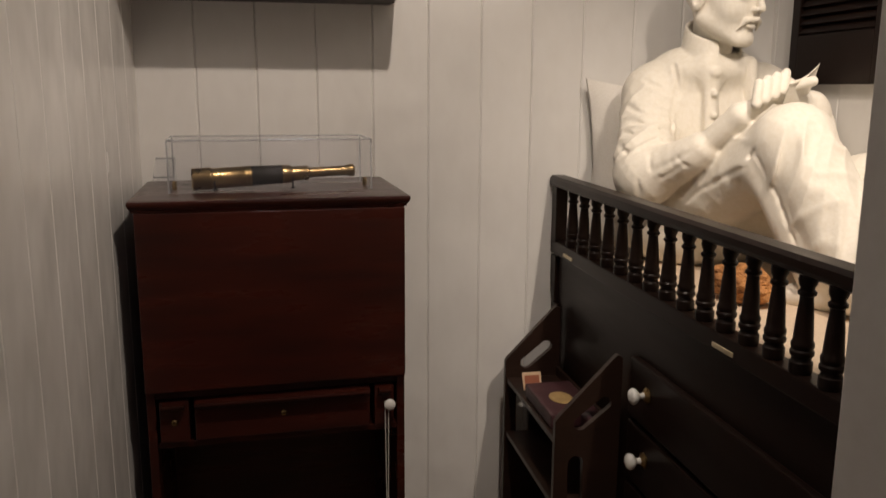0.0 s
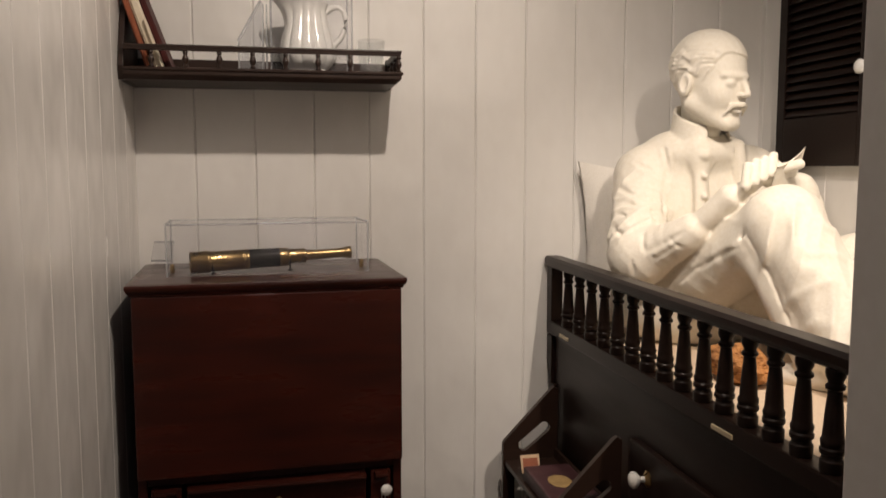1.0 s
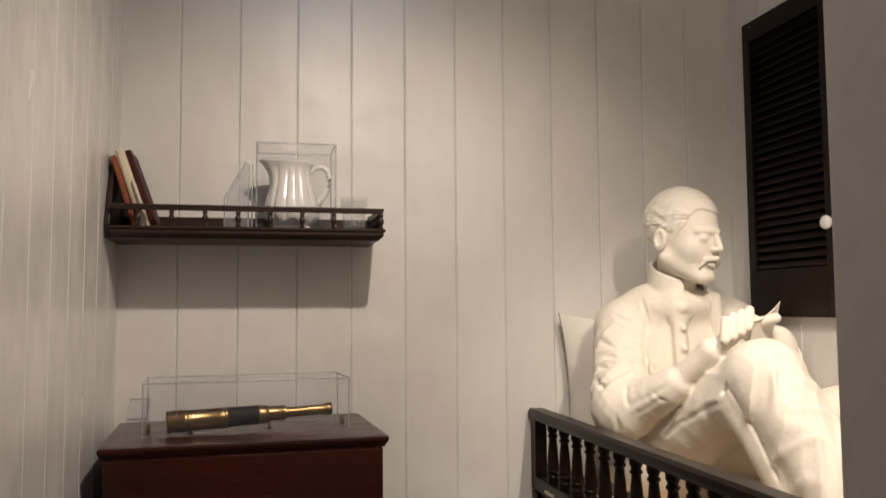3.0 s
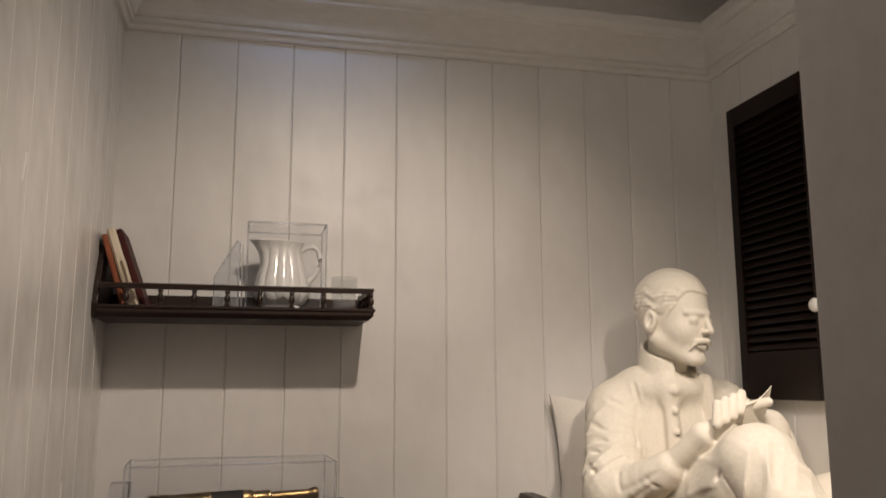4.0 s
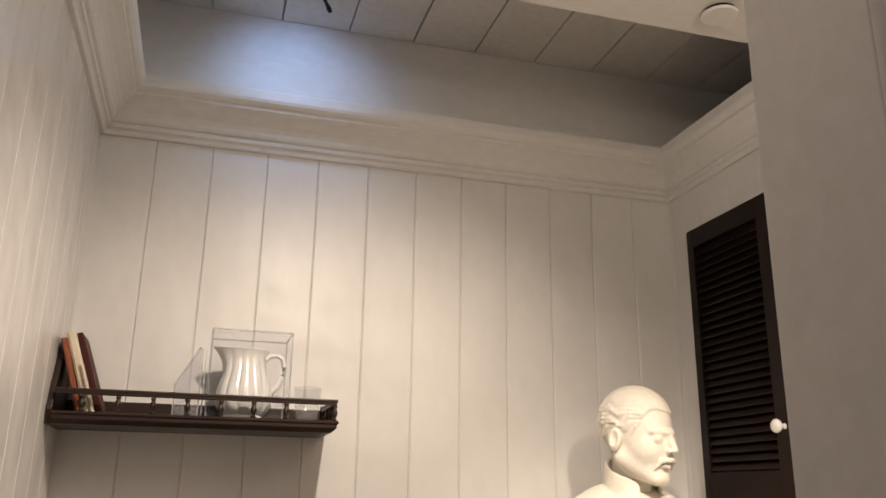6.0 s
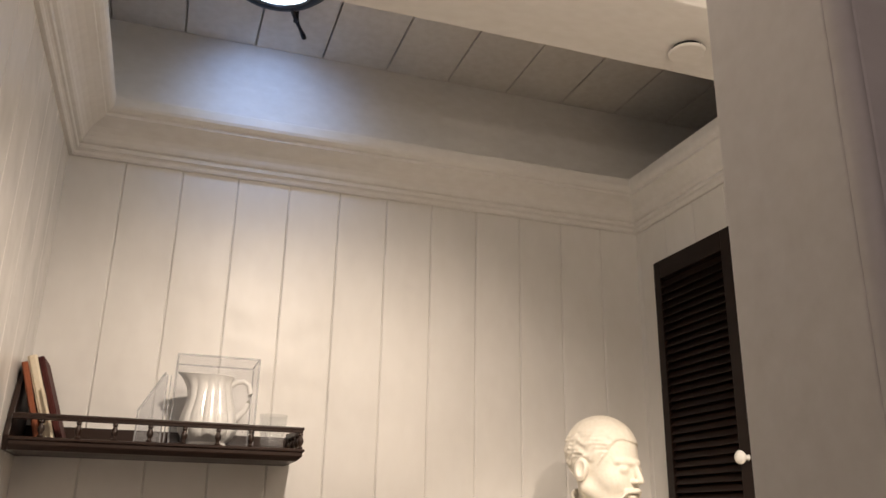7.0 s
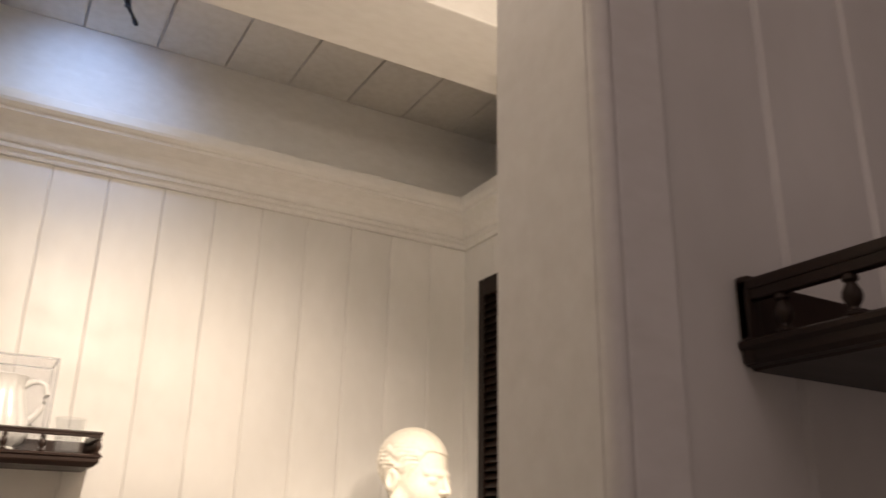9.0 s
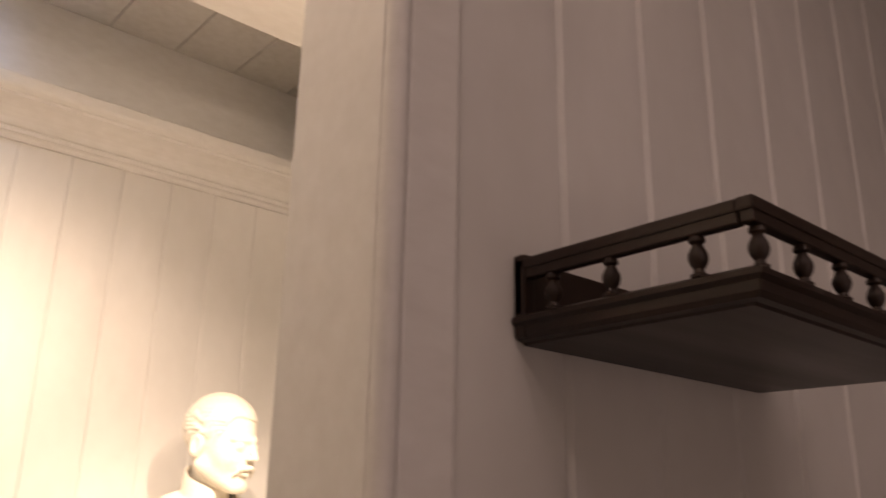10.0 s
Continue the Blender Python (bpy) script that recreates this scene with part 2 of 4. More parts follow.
def board(parent, run, a, b, face, z0, z1, toward, g=0.0003, c=0.0026, mat=None):
    """One board with eased edges; run: 'x' or 'y'; toward: the sign of its outward normal; g, c: half the joint and the eased edge."""
    t = 0.011
    pts = [(a + g, face - toward * t), (a + g, face - toward * c), (a + g + c, face)]
    pts += [(b - g - c, face), (b - g, face - toward * c), (b - g, face - toward * t)]
    if run == "y":
        pts = [(v, u) for u, v in pts]
    return part("board", prism(pts, "z", z0, z1), mat or PAINT, parent)


JOINTS = [-0.186, -0.040, 0.105, 0.251, 0.391, 0.533, 0.672, 0.808, 0.947, 1.087, 1.224, 1.362, 1.497]
for a, b in zip(JOINTS, JOINTS[1:]):
    board(wall_back, "x", a, b, BACK, 0.0, 2.335, -1, 0.0002, 0.0034)
y = 1.9565
board(wall_left, "y", y, BACK + 0.006, LEFT, 0.0, 2.335, 1, 0.0001, 0.0028, GLOSS)
while y > -1.6:
    board(wall_left, "y", y - 0.1330, y, LEFT, 0.0, 2.335, 1, 0.0001, 0.0028, GLOSS)
    y -= 0.1330
y = BACK
y += 0.006
for w in (0.026, 0.142, 0.14, 0.139, 0.14, 0.14, 0.14, 0.14, 0.14, 0.14, 0.14, 0.14):
    if y - w > HIND:
        board(wall_right, "y", y - w, y, RIGHT, 0.0, 2.335, -1)
    y -= w
x = 0.637
while x < 3.1:
    board(wall_front, "x", x, x + 0.139, FRONT, 0.0, TOP, -1, 0.0001, 0.0060)
    x += 0.139
upper = bmesh.new()
box(LEFT, 3.3, BACK, BACK + 0.012, 2.335, TOP, bm=upper)
structure(part("trim_upper_back", upper, PLAIN), "plain grey-white panel above the cornice", "wall")
structure(part("trim_upper_left", box(LEFT - 0.012, LEFT, -1.7, BACK, 2.335, TOP), PLAIN), "plain grey-white panel above the cornice", "wall")
structure(part("trim_upper_right", box(RIGHT, RIGHT + 0.012, HIND, BACK, 2.335, 2.460), PLAIN), "plain white ledge behind the cornice, open above to a dark space", "wall")

# jamb: a lining board across the wall's end, a rounded corner bead and a flat casing
structure(part("trim_jamb", box(JAMB, JAMB + 0.012, FRONT - 0.002, HIND + 0.002, 0, TOP, 0.002), PLAIN), "white painted jamb at the cabin opening", "door jamb")
structure(part("trim_bead", lathe([(0.011, 0), (0.011, TOP)], Matrix.Translation((JAMB + 0.012, FRONT - 0.003, 0))), PLAIN, smooth=True), "rounded white corner bead of the jamb", "trim")
structure(part("trim_casing", box(JAMB + 0.0215, 0.637, FRONT - 0.009, FRONT + 0.012, 0, TOP, 0.003), PLAIN), "flat white casing beside the jamb", "trim")

# ceiling: boards in one mesh, with open joints
deck = bmesh.new()
x = -0.332
while x < 3.2:
    box(x + 0.0042, x + 0.1962, -1.7, BACK, TOP, TOP + 0.014, 0.0012, bm=deck, seg=1)
    x += 0.1962
box(LEFT - 0.1, 3.3, -1.8, BACK + 0.11, TOP + 0.060, TOP + 0.10, bm=deck)
structure(part("ceiling", deck, DECK), "grey-white boarded deckhead with dark open joints", "ceiling")
structure(part("beam", box(LEFT, 3.29, 1.128, 1.366, 2.45, TOP, 0.004), PLAIN), "white painted deck beam crossing the cabin", "beam")

# cornice: one moulded profile (out from the wall, height) mitred round three walls
PROFILE = [(0.0, 2.326), (0.010, 2.326), (0.013, 2.331), (0.013, 2.338), (0.017, 2.342), (0.022, 2.343), (0.024, 2.350), (0.022, 2.355), (0.030, 2.358),
           (0.034, 2.364), (0.036, 2.372), (0.042, 2.384), (0.052, 2.396), (0.066, 2.407), (0.078, 2.414), (0.082, 2.416), (0.082, 2.424), (0.090, 2.427), (0.097, 2.434),
           (0.100, 2.442), (0.100, 2.466), (0.097, 2.468), (0.0, 2.468)]
corn = bmesh.new()
stations = [lambda d, z: (LEFT + d, -1.65, z), lambda d, z: (LEFT + d, BACK - d, z), lambda d, z: (RIGHT - d * 0.75, BACK - d, z), lambda d, z: (RIGHT - d * 0.75, HIND, z)]
lines = [[corn.verts.new(f(d, z)) for d, z in PROFILE] for f in stations]
for a, b in zip(lines, lines[1:]):
    for k in range(len(PROFILE)):
        j = (k + 1) % len(PROFILE)
        corn.faces.new((a[k], b[k], b[j], a[j]))
structure(part("trim_cornice", corn, PLAIN), "moulded white cornice round the cabin walls", "cornice")

# ---- things ----


def thing(ob, label, category, group=""):
    return tagged(ob, label, category, group)


# turned balusters


def turned(points, height, x, y, z, seg=14):
    return lathe([(r, z + h * height) for r, h in points], Matrix.Translation((x, y, 0)), seg)


VASE = [(0.0042, 0.0), (0.0062, 0.03), (0.0062, 0.10), (0.0042, 0.14), (0.0036, 0.22), (0.0060, 0.34), (0.0072, 0.46), (0.0068, 0.58), (0.0046, 0.72), (0.0036, 0.80),
        (0.0058, 0.86), (0.0058, 0.93), (0.0044, 1.0)]
SPINDLE = [(0.0155, 0.0), (0.0165, 0.03), (0.0165, 0.12), (0.0140, 0.14), (0.0138, 0.17), (0.0168, 0.19), (0.0172, 0.23), (0.0150, 0.25), (0.0162, 0.28), (0.0165, 0.31),
           (0.0142, 0.34), (0.0138, 0.40), (0.0118, 0.60), (0.0098, 0.74), (0.0095, 0.78), (0.0128, 0.80), (0.0132, 0.83), (0.0100, 0.85), (0.0098, 0.87), (0.0128, 0.91),
           (0.0136, 0.95), (0.0130, 1.0)]

# ---- gallery shelves ----


def gallery_shelf(x0, x1, front, back, places, ends, offsets, z1, z2, z3, rise):
    """A wall shelf with a turned gallery rail. ends: which ends carry an open rail."""
    z0 = 1.570
    t = empty("wall_shelf", ((x0 + x1) / 2, back, z0))
    l, r = (1 if "left" in ends else 0), (1 if "right" in ends else 0)
    slab, loops = bmesh.new(), []
    for d, z in ((0.0, z1), (-0.003, z1 - 0.002), (-0.003, z1 - 0.006), (0.001, z1 - 0.009), (0.001, z1 - 0.016), (0.004, z1 - 0.020), (0.010, z0 + 0.002), (0.012, z0)):
        loops.append([slab.verts.new(p) for p in ((x0 + l * d, back, z), (x0 + l * d, front + d, z), (x1 - r * d, front + d, z), (x1 - r * d, back, z))])
    for a, b in zip(loops, loops[1:]):
        for k in range(4):
            slab.faces.new((a[k], a[(k + 1) % 4], b[(k + 1) % 4], b[k]))
    slab.faces.new(loops[0])
    slab.faces.new(loops[-1][::-1])
    part("shelf_board", slab, WALNUT, t)
    zm = z2 + 0.45 * (z3 - z2)
    rail = box(x0 + 0.002 * l, x1 - 0.002 * r, front + 0.0015, front + 0.0115, z2, zm + 0.001, 0.001, seg=1)
    part("rail", box(x0, x1, front, front + 0.013, zm, z3, 0.002, bm=rail), WALNUT, t)
    part("back_board", box(x0, x1, back - 0.010, back, z1, z1 + rise, 0.002), WALNUT, t)
    for x in places:
        part("baluster", turned(VASE, z2 - z1, x, front + 0.0065, z1), WALNUT, t, smooth=True)
    for e in ends:
        at = x0 + 0.0065 if e == "left" else x1 - 0.0065
        rail = box(at - 0.005, at + 0.005, front + 0.0125, back, z2, zm + 0.001, 0.001, seg=1)
        part("rail", box(at - 0.0065, at + 0.0065, front + 0.0125, back, zm, z3 - 0.0004, 0.002, bm=rail), WALNUT, t)
        for d in offsets:
            part("baluster", turned(VASE, z2 - z1, at, front + 0.0065 + d, z1), WALNUT, t, smooth=True)
        part("wall_post", box(at - 0.0065, at + 0.0065, back - 0.012, back, z0 + 0.004, z3 + 0.003, 0.002), WALNUT, t)
    return t


shelf = gallery_shelf(-0.166, 0.446, 1.870, BACK - 0.001, [-0.108 + 0.0725 * k for k in range(7)] + [0.4395], ["right"], (0.052, 0.112, 0.172), 1.597, 1.633, 1.646, 0.042)
thing(shelf, "dark wooden wall shelf with a turned gallery rail", "shelf", "gallery shelves")
part("end_panel", prism([(1.885, 1.569), (1.878, 1.60), (1.90, 1.66), (1.94, 1.74), (1.985, 1.772), (BACK - 0.001, 1.772), (BACK - 0.001, 1.569)], "x", -0.179, -0.167, 0.002), WALNUT, shelf)
shelf = gallery_shelf(0.708, 1.116, 0.128, FRONT - 0.001, [0.7230 + 0.0615 * k for k in range(7)], ["left", "right"], (0.040, 0.114, 0.172), 1.593, 1.624, 1.642, 0.048)
thing(shelf, "empty dark wooden wall shelf with a turned gallery rail", "shelf", "gallery shelves")

# leaning books


def leaning_book(x_top, x_foot, depth, height, thick, cover, y, label):
    lean = math.atan2(x_foot - x_top, height)
    m = Matrix.Translation((x_foot, y, 1.598)) @ Matrix.Rotation(-lean, 4, "Y")
    t = empty("book", (x_foot, y, 1.598))
    z = height / math.cos(lean) * 1.0
    for s in (-1, 1):
        c = box(s * thick / 2 - 0.0012, s * thick / 2 + 0.0012, 0, depth, 0, z, 0.0008)
        bmesh.ops.transform(c, matrix=m, verts=c.verts)
        part("cover", c, cover, t)
    sp = prism([(-thick / 2, 0.0), (-thick * 0.3, -0.0035), (thick * 0.3, -0.0035), (thick / 2, 0.0), (thick / 2, 0.003), (-thick / 2, 0.003)], "z", 0, z)
    bmesh.ops.transform(sp, matrix=m, verts=sp.verts)
    part("spine", sp, cover, t)
    pg = box(-thick / 2 + 0.0016, thick / 2 - 0.0016, 0.0035, depth - 0.004, 0.003, z - 0.003)
    bmesh.ops.transform(pg, matrix=m, verts=pg.verts)
    part("pages", pg, PAPER, t)
    return thing(t, label, "book", "books on the shelf")


leaning_book(-0.140, -0.076, 0.115, 0.176, 0.012, MAROON, 1.925, "dark maroon cloth-bound book leaning on the shelf")
leaning_book(-0.156, -0.096, 0.105, 0.176, 0.017, PAPER, 1.915, "pale cream book leaning between two darker ones")
leaning_book(-0.168, -0.118, 0.100, 0.160, 0.010, RUSSET, 1.910, "russet cloth-bound book leaning against the shelf end")
leaning_book(-0.124, -0.088, 0.090, 0.105, 0.004, PAPER, 1.905, "thin yellowed booklet leaning among the books")

# ---- clear cases ----


def sheet_of(name, bm, parent):
    """A clear part whose narrow faces show as pale cut edges."""
    ob = part(name, bm, ACRYLIC, parent)
    ob.visible_shadow = False
    ob.data.materials.append(RIM)
    big = max(f.area for f in ob.data.polygons)
    for f in ob.data.polygons:
        f.material_index = 0 if f.area > 0.3 * big else 1
    return ob


def acrylic_case(x0, x1, y0, y1, z0, z1, label, w=0.004):
    t = empty("display_case", ((x0 + x1) / 2, (y0 + y1) / 2, z0))
    panes = [box(x0, x1, y0, y0 + w, z0, z1, 0.0006, seg=1), box(x0, x1, y1 - w, y1, z0, z1, 0.0006, seg=1), box(x0, x0 + w, y0 + w, y1 - w, z0, z1, 0.0006, seg=1),
             box(x1 - w, x1, y0 + w, y1 - w, z0, z1, 0.0006, seg=1), box(x0 + w, x1 - w, y0 + w, y1 - w, z1 - w, z1, 0.0006, seg=1)]
    for bm in panes:
        sheet_of("pane", bm, t)
    return thing(t, label, "display case", "clear cases")


def label_stand(x, y, z, w, d, h, label):
    """A clear wedge: a sloping plate between two cheeks."""
    t = empty("label_stand", (x, y, z))
    sheet_of("plate", prism([(y, z + 0.018), (y + d, z + h), (y + d, z + h - 0.004), (y + 0.003, z + 0.014)], "x", x, x + w), t)
    sheet_of("back_plate", box(x, x + w, y + d, y + d + 0.003, z, z + h), t)
    sheet_of("foot_plate", box(x, x + w, y, y + 0.003, z, z + 0.018), t)
    return thing(t, label, "label stand")


acrylic_case(0.148, 0.336, 1.900, 2.045, 1.598, 1.802, "clear acrylic case over the jug on the shelf")
cheek = empty("label_stand", (0.11, 1.95, 1.598))
for x in (0.130, 0.138):
    sheet_of("cheek", prism([(1.890, 1.598), (1.890, 1.672), (2.03, 1.770), (2.05, 1.770), (2.05, 1.598)], "x", x, x + 0.003), cheek)
sheet_of("plate", prism([(0.078, 1.598), (0.078, 1.672), (0.128, 1.762), (0.131, 1.762), (0.131, 1.598)], "y", 1.965, 1.968), cheek).data.materials[0] = CLOUDY
sheet_of("sloping_plate", prism([(0.074, 1.672), (0.124, 1.762), (0.128, 1.762), (0.078, 1.672)], "y", 1.945, 1.9645), cheek)
sheet_of("front_plate", box(0.0745, 0.0775, 1.945, 1.968, 1.598, 1.672), cheek)
thing(cheek, "clear acrylic wedge stand beside the jug case", "label stand")

# jug
jug = empty("jug", (0.237, 1.972, 1.598))
JUG = [(0.0, 0.0), (0.043, 0.0), (0.047, 0.005), (0.045, 0.010), (0.056, 0.020), (0.0640, 0.036), (0.0640, 0.050), (0.0590, 0.076), (0.0500, 0.106), (0.0450, 0.130), (0.0445, 0.140),
       (0.0480, 0.152), (0.0515, 0.158), (0.0495, 0.160), (0.0450, 0.152), (0.0415, 0.138), (0.042, 0.126), (0.054, 0.070), (0.05, 0.030), (0.0, 0.018)]
bm = bmesh.new()
seg, rings = 96, []
for r, z in JUG:
    ring = []
    for k in range(seg):
        a = 2 * math.pi * k / seg
        rib = 1 + (0.075 * abs(math.cos(6 * a)) ** 0.7 - 0.03 if 0.012 < z < 0.15 else 0)
        pour = max(0.0, math.cos(a - math.pi)) ** 3 * max(0.0, (z - 0.115) / 0.045)
        ring.append(bm.verts.new((0.234 + (r * rib + 0.030 * pour) * math.cos(a), 1.972 + r * rib * math.sin(a), 1.598 + z * 1.04 + 0.006 * pour)))
    rings.append(ring)
for a, b in zip(rings, rings[1:]):
    for k in range(seg):
        bm.faces.new((a[k], a[(k + 1) % seg], b[(k + 1) % seg], b[k]))
part("body", bm, PORCELAIN, jug, smooth=True)
ear_line = [(0.276, 0.144), (0.290, 0.156), (0.308, 0.159), (0.321, 0.150), (0.325, 0.130), (0.322, 0.108), (0.314, 0.088), (0.293, 0.066)]
part("handle", tube([(x, 1.972, 1.598 + z) for x, z in ear_line], [0.0075, 0.007, 0.0065, 0.0065, 0.0065, 0.0065, 0.007, 0.008]), PORCELAIN, jug, smooth=True)
thing(jug, "white ironstone jug with a fluted body", "jug")


def tumbler(x, y):
    t = empty("tumbler", (x, y, 1.598))
    bm = bmesh.new()
    rings, seg = [], 36
    for r, z in [(0.0, 0.0), (0.026, 0.0), (0.0275, 0.002), (0.0335, 0.082), (0.0325, 0.083), (0.0315, 0.082), (0.0250, 0.010), (0.0, 0.009)]:
        rings.append([bm.verts.new((x + r * (1 - (0.02 if k % 2 and 0.001 < z < 0.045 else 0)) * math.cos(2 * math.pi * k / seg), y + r * math.sin(2 * math.pi * k / seg), 1.598 + z)) for k in range(seg)])
    for a, b in zip(rings, rings[1:]):
        for k in range(seg):
            bm.faces.new((a[k], a[(k + 1) % seg], b[(k + 1) % seg], b[k]))
    part("glass", bm, TUMBLER, t, smooth=True).visible_shadow = False
    return thing(t, "clear fluted drinking glass on the shelf", "glass")


tumbler(0.385, 1.965)

# ---- writing desk ----
desk = empty("writing_desk", (0.14, 1.88, 0))
DX0, DX1, DY0 = -0.1345, 0.4180, 1.712
part("side_panel", box(DX0, DX0 + 0.018, DY0, 2.068, 0.0, 1.119, 0.002), MAHOGANY, desk)
part("side_panel", box(DX1 - 0.018, DX1, DY0, 2.068, 0.0, 1.119, 0.002), MAHOGANY, desk)
part("back_panel", box(DX0 + 0.018, DX1 - 0.018, 2.056, 2.066, 0.05, 1.119), MAHOGANY, desk)
part("desk_floor", box(DX0 + 0.018, DX1 - 0.018, DY0 + 0.012, 2.056, 0.06, 0.078), MAHOGANY, desk)
part("middle_board", box(DX0 + 0.018, DX1 - 0.018, DY0 + 0.012, 2.056, 0.715, 0.733), MAHOGANY, desk)
part("drawer_board", box(DX0 + 0.018, DX1 - 0.018, DY0 + 0.004, 2.056, 0.606, 0.620, 0.002), MAHOGANY, desk)
top = bmesh.new()
TOPEDGE = [(0.0, 1.119), (0.006, 1.119), (0.008, 1.124), (0.014, 1.127), (0.020, 1.132), (0.022, 1.137), (0.020, 1.1415), (0.0, 1.143)]
loops = []
for d, z in TOPEDGE:
    loops.append([top.verts.new(p) for p in ((DX0 - d * 0.45, 2.070, z), (DX0 - d * 0.45, DY0 - 0.014 - d * 0.6, z), (DX1 + d * 0.45, DY0 - 0.014 - d * 0.6, z), (DX1 + d * 0.45, 2.070, z))])
for a, b in zip(loops, loops[1:]):
    for k in range(4):
        top.faces.new((a[k], a[(k + 1) % 4], b[(k + 1) % 4], b[k]))
top.faces.new(loops[0])
top.faces.new(loops[-1][::-1])
part("top", top, MAHOGANY, desk, "moulded mahogany top")
part("fall_front", box(DX0 + 0.001, DX1 - 0.001, DY0 - 0.018, DY0 + 0.004, 0.7385, 1.1175, 0.003), MAHOGANY, desk, "closed mahogany fall front")
drawer = part("drawer", box(-0.038, 0.338, DY0 - 0.006, DY0 + 0.10, 0.6225, 0.7130, 0.003), MAHOGANY, desk)
part("moulding", prism([(DY0 - 0.006, 0.7130), (DY0 - 0.029, 0.7130), (DY0 - 0.030, 0.708), (DY0 - 0.022, 0.705), (DY0 - 0.021, 0.700), (DY0 - 0.006, 0.694)], "x", -0.036, 0.336), MAHOGANY, drawer)
for x0, x1 in ((-0.1095, -0.0485), (0.3485, 0.3925)):
    loper = part("support_slide", box(x0, x1, DY0 - 0.006, DY0 + 0.10, 0.6225, 0.7130, 0.003), MAHOGANY, desk)
    part("moulding", prism([(DY0 - 0.006, 0.7130), (DY0 - 0.029, 0.7130), (DY0 - 0.030, 0.708), (DY0 - 0.022, 0.705), (DY0 - 0.021, 0.700), (DY0 - 0.006, 0.694)], "x", x0 + 0.008, x1 - 0.008), MAHOGANY, loper)
FACE_Y = Matrix.Rotation(radians(90), 4, "X")          # turned things that point towards -y
part("escutcheon", lathe([(0.0, 0), (0.0065, 0.0), (0.0065, 0.002), (0.004, 0.0035), (0.0035, 0.002), (0.0, 0.002)], Matrix.Translation((0.149, DY0 - 0.006, 0.670)) @ FACE_Y), BRASS, drawer, "brass keyhole plate", True)
part("escutcheon", lathe([(0.0, 0), (0.0065, 0.0), (0.0065, 0.002), (0.004, 0.0035), (0.0035, 0.002), (0.0, 0.002)], Matrix.Translation((-0.079, DY0 - 0.006, 0.667)) @ FACE_Y), BRASS, desk, "brass keyhole plate", True)
KNOB = [(0.0, 0), (0.0055, 0.0), (0.0045, 0.003), (0.0040, 0.010), (0.0090, 0.013), (0.0125, 0.017), (0.0125, 0.021), (0.0080, 0.0245), (0.0, 0.0255)]
part("knob", lathe(KNOB, Matrix.Translation((0.380, DY0 - 0.006, 0.675)) @ FACE_Y), PORCELAIN, loper, "small white porcelain knob", True)
cord = empty("hanging_cord", (0.372, DY0 - 0.018, 0.2))
for s in (-1, 1):
    pts = [(0.374 + s * 0.0055 * math.sin(u * 3.1), DY0 - 0.0215 + 0.001 * s, 0.683 - 0.010 * u) for u in (0.0, 0.4)]
    pts += [(0.374 + s * 0.004 - s * 0.0035 * u, DY0 - 0.0215 + 0.001 * s, 0.672 - 0.40 * u) for u in (0.0, 0.25, 0.5, 0.75, 1.0)]
    part("strand", tube(pts, 0.0011, 6), CORD, cord)
thing(cord, "thin white cord looped over the desk knob", "cord")
turn = Matrix.Translation((DX1, DY0 - 0.022, 0)) @ Matrix.Rotation(radians(2.8), 4, "Z") @ Matrix.Translation((-DX1, 0.022 - DY0, 0))
desk.matrix_world = turn @ Matrix.Translation(desk.location)
thing(desk, "reddish mahogany fall-front writing desk, closed", "writing desk")

# telescope and its case on the desk
scope = empty("telescope", (0.12, 1.895, 1.143))
a, b = Vector((-0.0320, 1.815, 1.1692)), Vector((0.3242, 1.880, 1.1798))
AX = Matrix.Translation(a) @ (b - a).to_track_quat("Z", "Y").to_matrix().to_4x4()
L = (b - a).length


def along(profile):
    return lathe([(r, u * L) for r, u in profile], AX, 28)


part("objective_tube", along([(0.0, 0.004), (0.0205, 0.004), (0.0212, 0.0), (0.0236, 0.0), (0.0240, 0.004), (0.0240, 0.094), (0.0246, 0.098), (0.0246, 0.108), (0.0232, 0.114), (0.0226, 0.120), (0.0224, 0.300), (0.0230, 0.304), (0.0230, 0.314), (0.0224, 0.318), (0.0224, 0.328), (0.0230, 0.332), (0.0230, 0.342), (0.0222, 0.352), (0.0, 0.352)]), BRASS, scope, "polished brass tube", True)
part("leather_grip", along([(0.0, 0.345), (0.0224, 0.345), (0.0228, 0.350), (0.0222, 0.358), (0.0216, 0.365), (0.0208, 0.515), (0.0218, 0.522), (0.0218, 0.534), (0.0, 0.534)]), LEATHER, scope, "black leather grip", True)
part("middle_tube", along([(0.0, 0.532), (0.0200, 0.532), (0.0206, 0.54), (0.0206, 0.585), (0.0196, 0.592), (0.0165, 0.596), (0.0162, 0.680), (0.0168, 0.684), (0.0168, 0.700), (0.0140, 0.706), (0.0, 0.706)]), BRASS, scope, "polished brass tube", True)
part("eye_tube", along([(0.0, 0.704), (0.0118, 0.704), (0.0112, 0.940), (0.0124, 0.952), (0.0142, 0.966), (0.0148, 0.982), (0.0140, 0.996), (0.0110, 1.0), (0.0, 1.0)]), BRASS, scope, "polished brass tube", True)
